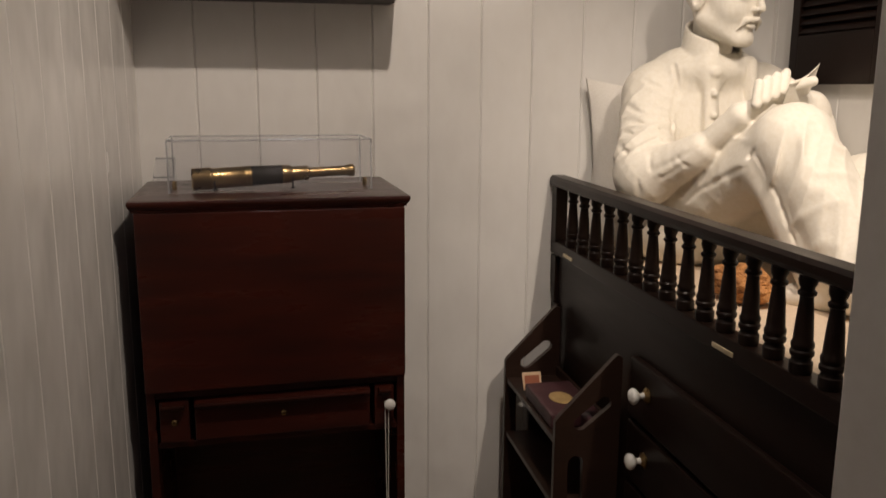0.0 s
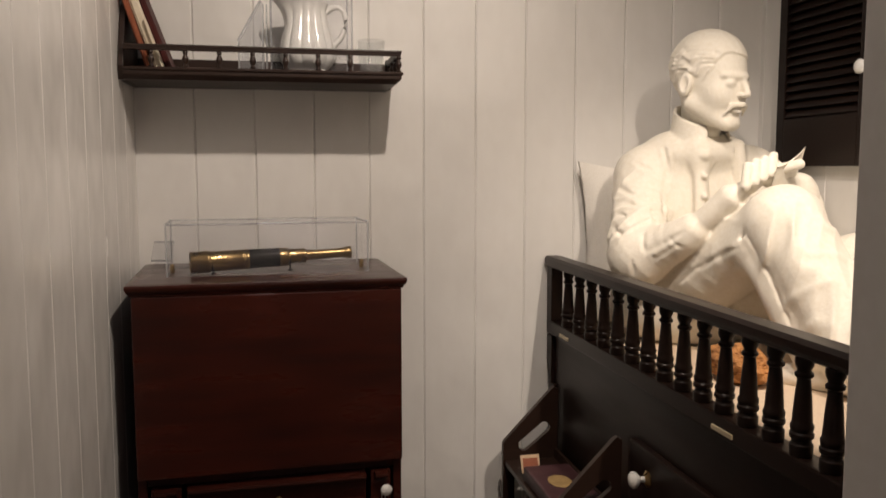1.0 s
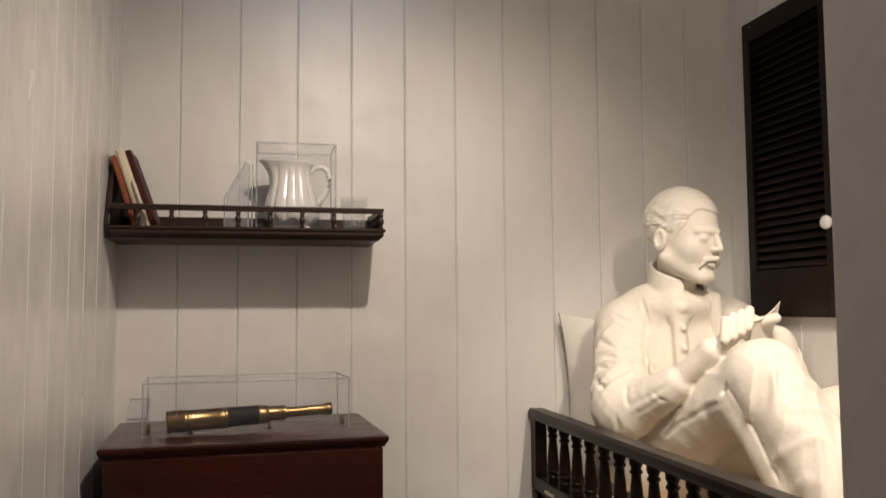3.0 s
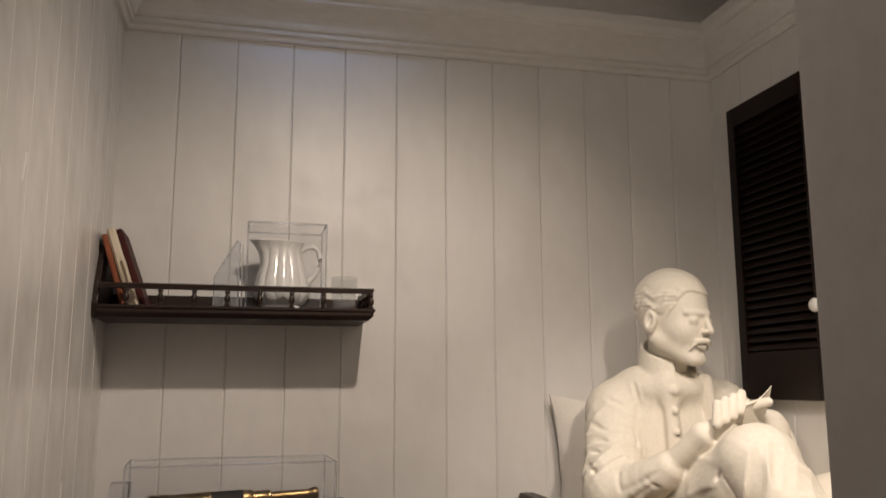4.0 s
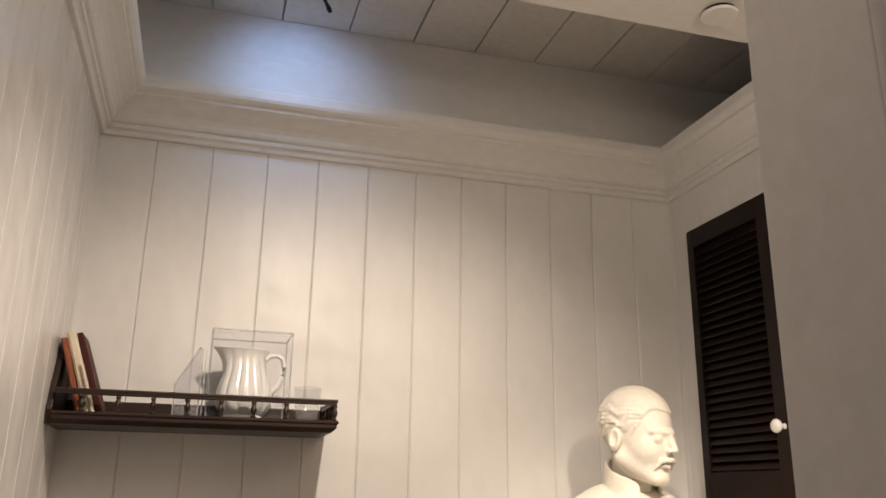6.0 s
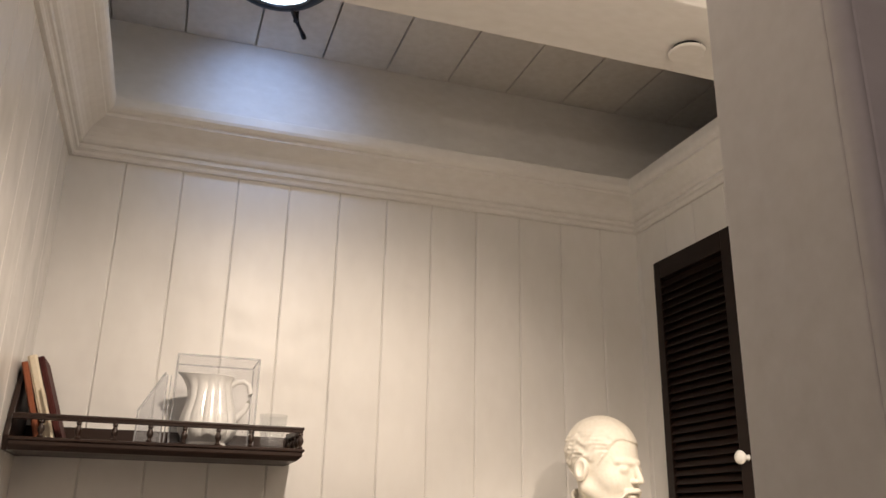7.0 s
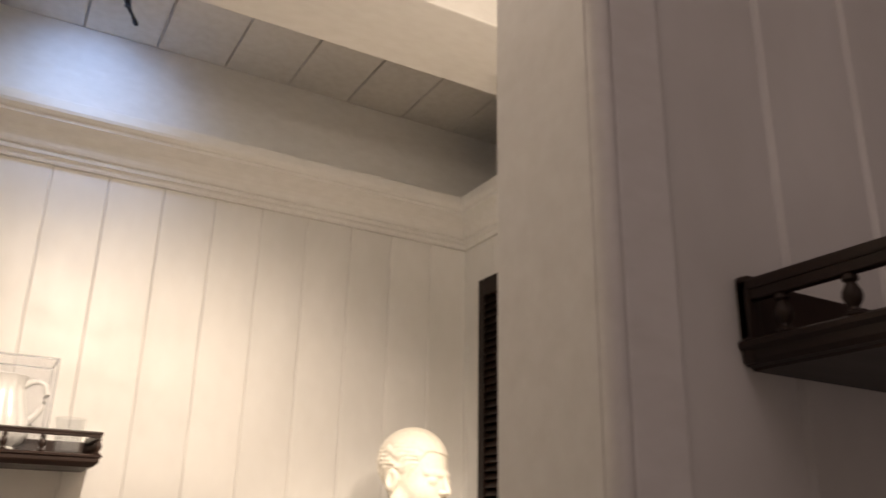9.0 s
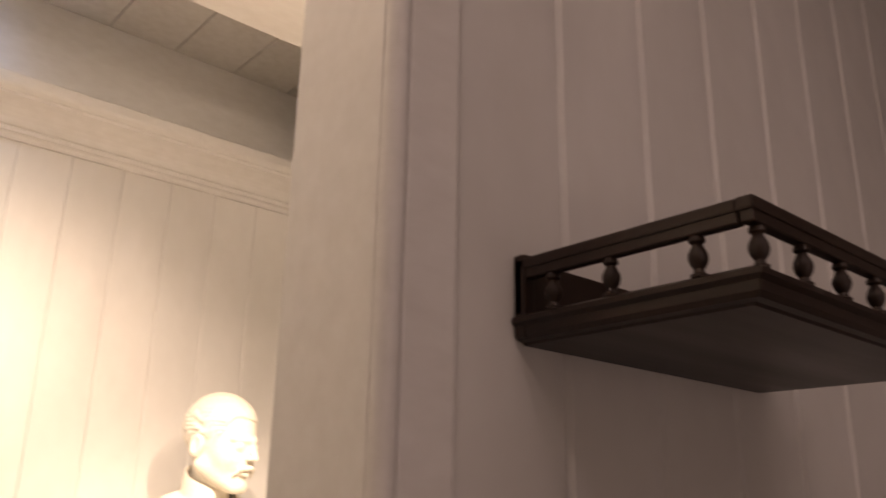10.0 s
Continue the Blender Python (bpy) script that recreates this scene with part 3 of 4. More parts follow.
for u, r in ((0.135, 0.0226), (0.605, 0.0164)):
    c = a + (b - a) * u
    pts = [(c.x, c.y + (r + 0.001) * math.sin(v), c.z - (r + 0.001) * math.cos(v)) for v in (-1.4, -0.9, -0.45, 0, 0.45, 0.9, 1.4)]
    bm = tube(pts, 0.0016, 8)
    merge(bm, tube([(c.x, c.y, c.z - r - 0.001), (c.x, c.y, 1.1445)], 0.0018, 8))
    merge(bm, lathe([(0.006, 1.143), (0.006, 1.1455), (0.002, 1.147)], Matrix.Translation((c.x, c.y, 0)), 12))
    part("cradle", bm, BRONZE, scope, "thin black cradle", True)
thing(scope, "brass telescope with a black leather grip on cradles", "telescope")
case = acrylic_case(-0.079, 0.358, 1.800, 1.973, 1.1435, 1.257, "long clear acrylic case over the telescope")
case.matrix_world = Matrix.Translation((0.358, 1.804, 0)) @ Matrix.Rotation(radians(3.6), 4, "Z") @ Matrix.Translation((-0.358, -1.804, 0)) @ Matrix.Translation(case.location)
for x, y in ((-0.074, 1.850), (0.348, 1.880)):
    f = empty("case_fastener", (x, y, 1.1435))
    part("post", lathe([(0.005, 1.1435), (0.005, 1.160), (0.0035, 1.163)], Matrix.Translation((x, y, 0)), 12), BRASS, f, smooth=True)
    thing(f, "small brass fastener post inside the case", "fastener")
label_stand(-0.135, 1.960, 1.1435, 0.045, 0.055, 0.058, "clear acrylic label stand on the desk top")

# ---- berth ----
berth = empty("berth", (1.18, 1.28, 0))
BX, BY0, BY1 = 0.881, 0.475, 2.068
part("side_panel", box(BX, BX + 0.022, BY0, BY1 - 0.020, 0.0, 0.928, 0.002), EBONY, berth, "black-stained front panel")
part("stile", box(BX - 0.010, BX - 0.0004, BY1 - 0.062, BY1 - 0.018, 0.0, 0.800, 0.002), EBONY, berth)
ear = [(BY1 - 0.040, 0.927), (BY1 - 0.001, 0.927), (BY1 - 0.001, 0.860), (BY1 - 0.004, 0.850), (BY1 - 0.010, 0.840), (BY1 - 0.016, 0.822), (BY1 - 0.019, 0.801), (BY1 - 0.040, 0.801)]
part("end_bracket", prism(ear, "x", BX - 0.010, BX + 0.021, 0.0015), EBONY, berth)
part("mattress_board", box(BX + 0.022, RIGHT - 0.002, BY0, BY1, 0.83, 0.85), EBONY, berth)
part("bottom_rail", box(BX - 0.012, BX + 0.028, BY0, BY1, 0.932, 0.968, 0.004), EBONY, berth)
cap = [(BX - 0.016, 1.116), (BX - 0.018, 1.122), (BX - 0.018, 1.134), (BX - 0.013, 1.141), (BX + 0.021, 1.141), (BX + 0.026, 1.134), (BX + 0.026, 1.122), (BX + 0.024, 1.116), (BX + 0.018, 1.112), (BX - 0.010, 1.112)]
part("top_rail", prism(cap, "y", BY0, BY1), EBONY, berth)
part("end_post", box(BX - 0.012, BX + 0.020, BY1 - 0.040, BY1 - 0.002, 0.966, 1.113, 0.003), EBONY, berth)
for k in range(20):
    part("spindle", turned(SPINDLE, 0.144, BX + 0.004, 1.941 - 0.0815 * k + 0.00055 * k * k, 0.968, 16), EBONY, berth, smooth=True)
for y in (1.923, 1.157):
    part("hinge", box(BX - 0.0150, BX - 0.0105, y - 0.032, y + 0.032, 0.941, 0.949, 0.001), PALE_BRASS, berth, "brass strip hinge")
KNOB2 = [(0.0, 0), (0.0075, 0.0), (0.0062, 0.004), (0.0060, 0.010), (0.0090, 0.013), (0.0150, 0.018), (0.0170, 0.023), (0.0165, 0.027), (0.0120, 0.0315), (0.0050, 0.0335), (0.0, 0.034)]
PLATE = [(0.0, 0), (0.0165, 0.0), (0.0165, 0.0025), (0.0120, 0.005), (0.0090, 0.008), (0.0, 0.008)]
FACE_X = Matrix.Rotation(radians(-90), 4, "Y")
for z in (0.692, 0.553, 0.414, 0.275):
    for y0, y1, ky in ((0.560, 1.507, 1.418),):
        d = part("drawer", box(BX - 0.016, BX + 0.001, y0, y1, z, z + 0.128, 0.005), EBONY, berth, "black-stained drawer front")
        for at in (ky, y0 + 0.085):
            part("knob", lathe(KNOB2, Matrix.Translation((BX - 0.022, at, z + 0.073)) @ FACE_X), PORCELAIN, d, "white porcelain knob", True)
            part("knob_plate", lathe(PLATE, Matrix.Translation((BX - 0.016, at, z + 0.073)) @ FACE_X), BRASS, d, "brass rose", True)
thing(berth, "black-stained wooden berth with spindle rail and drawers", "berth")

# mattress, pillow, sponge
bm = bmesh.new()
bmesh.ops.create_grid(bm, x_segments=24, y_segments=60, size=0.5)
for v in bm.verts:
    e = min(1.0, (0.5 - abs(v.co.x)) / 0.10) * min(1.0, (0.5 - abs(v.co.y)) / 0.04)
    x, y = 1.196 + v.co.x * 0.575, 1.275 + v.co.y * 1.575
    v.co = (x, y, 0.905 + 0.045 * max(e, 0) ** 0.4 + 0.006 * noise.noise((x * 7, y * 7, 0)))
bmesh.ops.solidify(bm, geom=bm.faces[:], thickness=0.05)
part_mattress = part("mattress", bm, MATTRESS, smooth=True)
thing(part_mattress, "cream ticking mattress lying in the berth", "mattress")
bm = bmesh.new()
bmesh.ops.create_cube(bm, size=2)
bmesh.ops.subdivide_edges(bm, edges=bm.edges[:], cuts=14, use_grid_fill=True)
for v in bm.verts:
    u, w, s = v.co.x, v.co.z, v.co.y
    puff = (1 - abs(u) ** 3.2) * (1 - abs(w) ** 3.2)
    crease = 0.010 * noise.noise((u * 2.5, w * 2.5, s)) + 0.007 * abs(noise.noise((u * 5 + w * 2, w * 3, 3)))
    pinch = 1 - 0.10 * (1 - abs(u) ** 2) * abs(w) ** 4
    x, z = 0.243 * u * (1 - 0.11 * (1 - w * w) * abs(u) ** 4), 0.222 * w * pinch
    v.co = Vector((1.185 + x, 2.035 + s * (0.004 + 0.046 * max(puff, 0) ** 0.6) + crease * (1 if s < 0 else 0.2), 1.172 + z - 0.02 * (u + 1) * 0.5))
for v in bm.verts:
    v.co.y = min(v.co.y, 2.076)
pillow = part("pillow", bm, LINEN, smooth=True)
thing(pillow, "white linen pillow propped against the boarded wall", "pillow")
bm = bmesh.new()
bmesh.ops.create_icosphere(bm, subdivisions=5, radius=1)
for v in bm.verts:
    n = v.co.copy()
    r = 1 + 0.16 * noise.noise(n * 1.6) + 0.10 * noise.noise(n * 4) - 0.10 * max(0, noise.noise(n * 11)) - 0.05 * abs(noise.noise(n * 22))
    v.co = Vector((1.060 + n.x * 0.050 * r, 1.430 + n.y * 0.088 * r, 0.986 + n.z * 0.040 * r))
sponge = part("sponge", bm, SPONGE, smooth=True)
thing(sponge, "orange-brown natural sponge lying on the mattress", "sponge")

# ---- rack in front of the berth ----
rack = empty("rack", (0.79, 1.69, 0))


def slot(cx, cz, half, width, tilt):
    pts = []
    for k in range(16):
        a = 2 * math.pi * k / 16
        u, v = (half if math.cos(a) >= 0 else -half) + width * math.cos(a), width * math.sin(a)
        pts.append((cx + u * math.cos(tilt) - v * math.sin(tilt), cz + u * math.sin(tilt) + v * math.cos(tilt)))
    return pts


def rack_end(y):
    """An end board with two slots cut right through, filled as one face with holes."""
    outline = [(0.722, 0.0), (0.722, 0.661), (0.727, 0.669), (0.852, 0.800), (0.860, 0.805), (0.870, 0.799), (0.870, 0.0)]
    holes = [slot(0.806, 0.676, 0.034, 0.016, 0.66), slot(0.771, 0.50, 0.062, 0.018, math.pi / 2)]
    bm = bmesh.new()
    edges = []
    for pts in [outline] + holes:
        vs = [bm.verts.new((x, y, z)) for x, z in pts]
        edges += [bm.edges.new((vs[k], vs[(k + 1) % len(vs)])) for k in range(len(vs))]
    bmesh.ops.triangle_fill(bm, use_beauty=True, use_dissolve=False, edges=edges)
    ext = bmesh.ops.extrude_face_region(bm, geom=bm.faces[:])
    bmesh.ops.translate(bm, vec=(0, 0.014, 0), verts=[g for g in ext["geom"] if isinstance(g, bmesh.types.BMVert)])
    return bm


for y in (1.555, 1.967):
    part("end_board", rack_end(y), WALNUT, rack, "end board with hand slots")
for z in (0.602, 0.452, 0.12):
    part("shelf", box(0.727, 0.868, 1.569, 1.967, z, z + 0.013, 0.002), WALNUT, rack)
part("back_board", box(0.861, 0.869, 1.569, 1.967, 0.12, 0.64, 0.001), WALNUT, rack)
thing(rack, "low dark wooden rack with sloping slotted ends", "rack")
album = empty("album", (0.80, 1.62, 0.575))
part("cover", box(0.735, 0.852, 1.620, 1.830, 0.6155, 0.650, 0.006), PLUM, album, "plum leather cover")
bm = lathe([(0.0, 0.650), (0.026, 0.650), (0.028, 0.6515), (0.026, 0.653), (0.0, 0.653)], None, 24)
bmesh.ops.scale(bm, vec=(1.0, 1.35, 1.0), verts=bm.verts)
bmesh.ops.translate(bm, vec=(0.790, 1.716, 0), verts=bm.verts)
part("oval_badge", bm, GILT, album, "dull gilt oval")
thing(album, "plum leather album with a gilt oval on the rack", "album")
pouch = part("pouch", box(0.80, 0.855, 1.572, 1.617, 0.6155, 0.660, 0.014, seg=3), PLUM, smooth=True)
thing(pouch, "small plum leather pouch on the rack", "pouch")
card = empty("picture_card", (0.76, 1.82, 0.575))
m = Matrix.Translation((0.757, 1.832, 0.6300)) @ Matrix.Rotation(radians(-25), 4, "X")
bm = box(-0.024, 0.024, 0, 0.0015, 0, 0.044)
bmesh.ops.transform(bm, matrix=m, verts=bm.verts)
part("sheet", bm, CARDBOARD, card)
bm = box(-0.019, 0.019, -0.0008, 0.0, 0.006, 0.036)
bmesh.ops.transform(bm, matrix=m, verts=bm.verts)
part("printed_panel", bm, RUSSET, card)
thing(card, "small tan printed card leaning on the album", "card")

# ---- louvred shutter ----
shutter = empty("louvred_shutter", (RIGHT, 1.78, 1.38))
SY0, SY1, SZ0, SZ1, SX = 1.598, 1.958, 1.381, 2.190, RIGHT - 0.024
for y0, y1 in ((SY0, SY0 + 0.045), (SY1 - 0.032, SY1)):
    part("stile", box(SX, RIGHT - 0.001, y0, y1, SZ0, SZ1, 0.002), EBONY, shutter)
part("bottom_rail", box(SX, RIGHT - 0.001, SY0 + 0.045, SY1 - 0.032, SZ0, 1.503, 0.002), EBONY, shutter)
part("top_rail", box(SX, RIGHT - 0.001, SY0 + 0.045, SY1 - 0.032, 2.135, SZ1, 0.002), EBONY, shutter)
part("back_board", box(RIGHT - 0.004, RIGHT - 0.001, SY0 + 0.045, SY1 - 0.032, 1.503, 2.135), EBONY, shutter)
z = 1.508
while z < 2.125:
    part("slat", prism([(SX + 0.002, z), (SX + 0.0045, z - 0.001), (SX + 0.0185, z + 0.021), (SX + 0.016, z + 0.022)], "y", SY0 + 0.045, SY1 - 0.032), EBONY, shutter)
    z += 0.0222
part("knob", lathe(KNOB2, Matrix.Translation((SX, 1.612, 1.603)) @ FACE_X), PORCELAIN, shutter, "white porcelain knob", True)
thing(shutter, "dark louvred wooden shutter, closed, with a white knob", "shutter")

# ---- porthole lamp and cover plate overhead ----
lamp = empty("porthole_lamp", (0.275, 1.700, TOP))
LX, LY = 0.276, 1.718
at = Matrix.Translation((LX, LY, 0))
part("flange", lathe([(0.092, TOP), (0.138, TOP), (0.138, TOP - 0.014), (0.132, TOP - 0.020), (0.122, TOP - 0.022), (0.118, TOP - 0.034), (0.108, TOP - 0.039), (0.098, TOP - 0.037), (0.094, TOP - 0.032), (0.092, TOP)], at, 56), BRONZE, lamp, "black metal ring", True)
part("glass", lathe([(0.0, TOP - 0.020), (0.093, TOP - 0.020), (0.093, TOP - 0.030), (0.06, TOP - 0.037), (0.0, TOP - 0.041)], at, 40), DAYLIGHT, lamp, "glowing pale blue glass", True)
for ang in (62, 182, 302):
    c, s_ = math.cos(radians(ang)), math.sin(radians(ang))
    p = lambda r, z: (LX + r * c, LY + r * s_, z)
    bm = tube([p(0.100, TOP - 0.030), p(0.118, TOP - 0.034), p(0.138, TOP - 0.040)], 0.008, 10)
    merge(bm, tube([p(0.138, TOP - 0.012), p(0.138, TOP - 0.052)], 0.007, 10))
    merge(bm, tube([p(0.138, TOP - 0.040), p(0.156, TOP - 0.048), p(0.178, TOP - 0.050), p(0.200, TOP - 0.054), p(0.210, TOP - 0.056)], [0.008, 0.005, 0.0045, 0.0075, 0.006], 10))
    part("clamp", bm, BRONZE, lamp, smooth=True)
thing(lamp, "round black porthole lamp with clamps, lit cool white", "ceiling lamp")
disc = empty("cover_plate", (1.138, 1.270, 2.45))
# coloured black to draw the shaded gap above the plate
part("neck", lathe([(0.034, 2.450), (0.034, 2.442)], Matrix.Translation((1.138, 1.270, 0)), 40), BRONZE, disc, "black neck standing in for the shadow gap behind the plate")
part("plate", lathe([(0.0, 2.4425), (0.038, 2.4425), (0.040, 2.441), (0.040, 2.438), (0.037, 2.4355), (0.0, 2.435)], Matrix.Translation((1.138, 1.270, 0)), 40), PLAIN, disc)
thing(disc, "round white blanking plate under the beam", "cover plate")

# ---- seated plaster figure: one mesh, from blended rounded volumes ----


def grid(lo, hi, h):
    n = [int((b - a) / h) + 1 for a, b in zip(lo, hi)]
    ax = [np.float32(a) + np.arange(k, dtype=np.float32) * np.float32(h) for a, k in zip(lo, n)]
    return np.meshgrid(*ax, indexing="ij")


def ball(P, c, r):
    q = [(P[i] - c[i]) / r[i] for i in range(3)]
    k0 = np.sqrt(q[0] ** 2 + q[1] ** 2 + q[2] ** 2) + 1e-6
    k1 = np.sqrt(sum((q[i] / r[i]) ** 2 for i in range(3))) + 1e-6
    return k0 * (k0 - 1) / k1


def limb(P, a, b, ra, rb, folds=None):
    a, b = np.array(a, np.float32), np.array(b, np.float32)
    d = b - a
    q = [P[i] - a[i] for i in range(3)]
    h = np.clip((q[0] * d[0] + q[1] * d[1] + q[2] * d[2]) / float(d @ d), 0, 1)
    v = [q[i] - h * d[i] for i in range(3)]
    r = ra + (rb - ra) * h
    dist = np.sqrt(v[0] ** 2 + v[1] ** 2 + v[2] ** 2)
    if folds:
        amp, count, slant, way = folds
        lean = v[0] * way[0] + v[1] * way[1] + v[2] * way[2]
        for amp, count, slant, shift in ((amp, count, slant, 0.0), (amp * 0.6, count * 1.7, -slant * 0.8, 0.37), (amp * 0.4, count * 3.1, slant * 1.6, 0.61)):
            w = count * h + slant * lean + 0.42 * np.sin(8 * h + 20 * v[0] + 14 * v[2] + 7 * shift) + shift
            r = r + amp * (2 * np.exp(-4.5 * np.sin(math.pi * w) ** 2) - 0.9) * np.clip(np.minimum(h, 1 - h) * 6 + 0.3, 0, 1)
    return dist - r


def crease(f, P, a, b, width, depth):
    """A fold in cloth along a line: a groove, or a ridge where depth is negative."""
    near = np.ones(f.shape, bool)
    for i in range(3):
        near &= (P[i] > min(a[i], b[i]) - 3 * width) & (P[i] < max(a[i], b[i]) + 3 * width)
    q = [P[i][near] for i in range(3)]
    d = [b[i] - a[i] for i in range(3)]
    h = np.clip(sum((q[i] - a[i]) * d[i] for i in range(3)) / sum(k * k for k in d), 0, 1)
    bow = 0.0025 * np.sin(5 * h + 40 * a[0])
    r2 = (q[0] - a[0] - h * d[0]) ** 2 + (q[1] - a[1] - h * d[1]) ** 2 + (q[2] - a[2] - h * d[2] - bow) ** 2
    r = np.sqrt(r2)
    f[near] += depth * (np.exp(-r2 / width ** 2) - 0.22 * np.exp(-((r - 1.7 * width) / width) ** 2)) * np.clip(5 * h + 0.25, 0, 1) * np.clip(5 * (1 - h) + 0.25, 0, 1)
    return f


def join(a, b, k=0.02):
    h = np.clip(0.5 + 0.5 * (b - a) / k, 0, 1)
    return b + (a - b) * h - k * h * (1 - h)


def carve(a, b, k=0.01):
    return -join(-a, b, k)


def skin(F, lo, h):
    """Surface nets: one vertex in each cell that the surface passes through."""
    inside = F < 0
    n = [s - 1 for s in F.shape]
    total, summed = np.zeros(n, np.float32), [np.zeros(n, np.float32) for _ in range(3)]
    cut = lambda A, o: A[o[0]:o[0] + n[0], o[1]:o[1] + n[1], o[2]:o[2] + n[2]]
    for axis in range(3):
        o1, o2 = [i for i in range(3) if i != axis]
        for u in (0, 1):
            for w in (0, 1):
                p = [0, 0, 0]
                p[o1], p[o2] = u, w
                q = list(p)
                q[axis] = 1
                f0, f1 = cut(F, p), cut(F, q)
                cross = cut(inside, p) != cut(inside, q)
                t = np.where(cross, f0 / np.where(cross, f0 - f1, 1), 0)
                total += cross
                for i in range(3):
                    summed[i] += cross * (p[i] + (t if i == axis else 0))
    live = total > 0
    index = np.full(n, -1, np.int64)
    index[live] = np.arange(live.sum())
    where = np.argwhere(live)
    co = np.stack([(where[:, i] + summed[i][live] / total[live]) * h + lo[i] for i in range(3)], 1)
    faces = []
    for axis in range(3):
        o1, o2 = (axis + 1) % 3, (axis + 2) % 3
        a = [slice(None)] * 3
        b = [slice(None)] * 3
        a[axis], b[axis] = slice(0, -1), slice(1, None)
        s0, s1 = inside[tuple(a)], inside[tuple(b)]
        e = np.argwhere(s0 != s1)
        e = e[(e[:, o1] > 0) & (e[:, o2] > 0) & (e[:, o1] < n[o1]) & (e[:, o2] < n[o2])]
        cells = []
        for u, w in ((-1, -1), (0, -1), (0, 0), (-1, 0)):
            c = e.copy()
            c[:, o1] += u
            c[:, o2] += w
            cells.append(index[c[:, 0], c[:, 1], c[:, 2]])
        quad = np.stack(cells, 1)
        flip = ~s0[e[:, 0], e[:, 1], e[:, 2]]
        quad[flip] = quad[flip][:, ::-1]
        faces.append(quad[(quad >= 0).all(1)])
    return co, np.concatenate(faces)


HEAD = Vector((1.178, 1.792, 1.582))
HX = 0.45                                # the way the face is turned, in plan
FWD = Vector((HX, -math.sqrt(1 - HX * HX), -0.16)).normalized()
SIDE = FWD.cross(Vector((0, 0, 1))).normalized()
UP = SIDE.cross(FWD)


def head_field(P):
    q = [P[i] - HEAD[i] for i in range(3)]
    L = [q[0] * w.x + q[1] * w.y + q[2] * w.z for w in (SIDE, FWD, UP)]
    S = [np.abs(L[0]), L[1], L[2]]        # both halves alike
    f = ball(L, (0, -0.012, 0.032), (0.074, 0.094, 0.086))
    f = join(f, ball(L, (0, 0.026, -0.028), (0.058, 0.066, 0.076)), 0.03)
    f = join(f, ball(S, (0.034, 0.050, -0.028), (0.025, 0.027, 0.028)), 0.02)         # cheeks
    f = join(f, limb(S, (0.054, -0.005, -0.054), (0.018, 0.070, -0.092), 0.017, 0.016), 0.025)   # jaw
    f = join(f, ball(L, (0, 0.078, -0.092), (0.019, 0.014, 0.015)), 0.015)             # chin
    f = join(f, limb(S, (0.009, 0.089, 0.018), (0.046, 0.069, 0.017), 0.0066, 0.0050), 0.010)      # brow
    f = carve(f, ball(S, (0.030, 0.098, 0.003), (0.015, 0.009, 0.0075)), 0.012)         # eye hollow
    f = join(f, ball(S, (0.030, 0.0765, 0.000), (0.0140, 0.0115, 0.0105)), 0.006)      # lid
    f = carve(f, limb(S, (0.018, 0.0930, -0.0035), (0.042, 0.0855, -0.0045), 0.0010, 0.0010), 0.003)
    f = join(f, limb(L, (0, 0.088, 0.016), (0, 0.1070, -0.020), 0.0060, 0.0084), 0.009)  # nose
    f = join(f, ball(S, (0.0095, 0.096, -0.024), (0.0060, 0.009, 0.006)), 0.004)
    f = join(f, limb(S, (0.0, 0.101, -0.044), (0.026, 0.090, -0.049), 0.0062, 0.0054), 0.005)    # moustache
    f = join(f, limb(S, (0.026, 0.090, -0.049), (0.037, 0.079, -0.070), 0.0054, 0.0022), 0.004)
    f = join(f, limb(S, (0.0, 0.0925, -0.0610), (0.015, 0.0870, -0.0600), 0.0055, 0.0035), 0.008)  # lip
    ear = ball(S, (0.0765, -0.012, -0.014), (0.011, 0.018, 0.028))
    ear = carve(ear, ball(S, (0.0880, -0.008, -0.010), (0.0095, 0.0105, 0.019)), 0.002)
    f = join(f, ear, 0.006)
    hair = ball(L, (0, -0.011, 0.036), (0.0780, 0.0965, 0.0868))
    edge = np.interp(L[1], [-0.10, -0.040, -0.028, -0.010, 0.010, 0.030, 0.045, 0.060, 0.080, 0.10], [-0.058, -0.045, 0.000, 0.014, 0.002, 0.008, 0.034, 0.058, 0.067, 0.072]).astype(np.float32)
    edge = edge + 0.004 * np.sin(120 * L[1]) + 0.012 * np.clip(L[0] * 12, -1, 1) * (L[1] > 0.05)
    side = np.clip((0.085 - L[2]) * 25, 0, 1) * np.clip((np.abs(L[0]) - 0.03) * 40, 0, 1)
    wave = 0.0012 * np.sin(420 * L[2] - 200 * L[1] + 3.0 * np.sin(60 * L[1] + 90 * L[2])) * side + 0.0026 * np.sin(170 * L[2] - 70 * L[1] + 2.5 * np.sin(80 * L[1] + 40 * L[2])) * side + 0.0003 * np.sin(300 * L[0] + 50 * L[1] + 2 * np.sin(45 * L[1]))
    f = join(f, np.maximum(hair + wave, (edge - L[2]) * 0.55), 0.004)
    f = join(f, limb(P, (1.176, 1.812, 1.545), (1.179, 1.842, 1.420), 0.050, 0.047), 0.02)            # neck
    return f


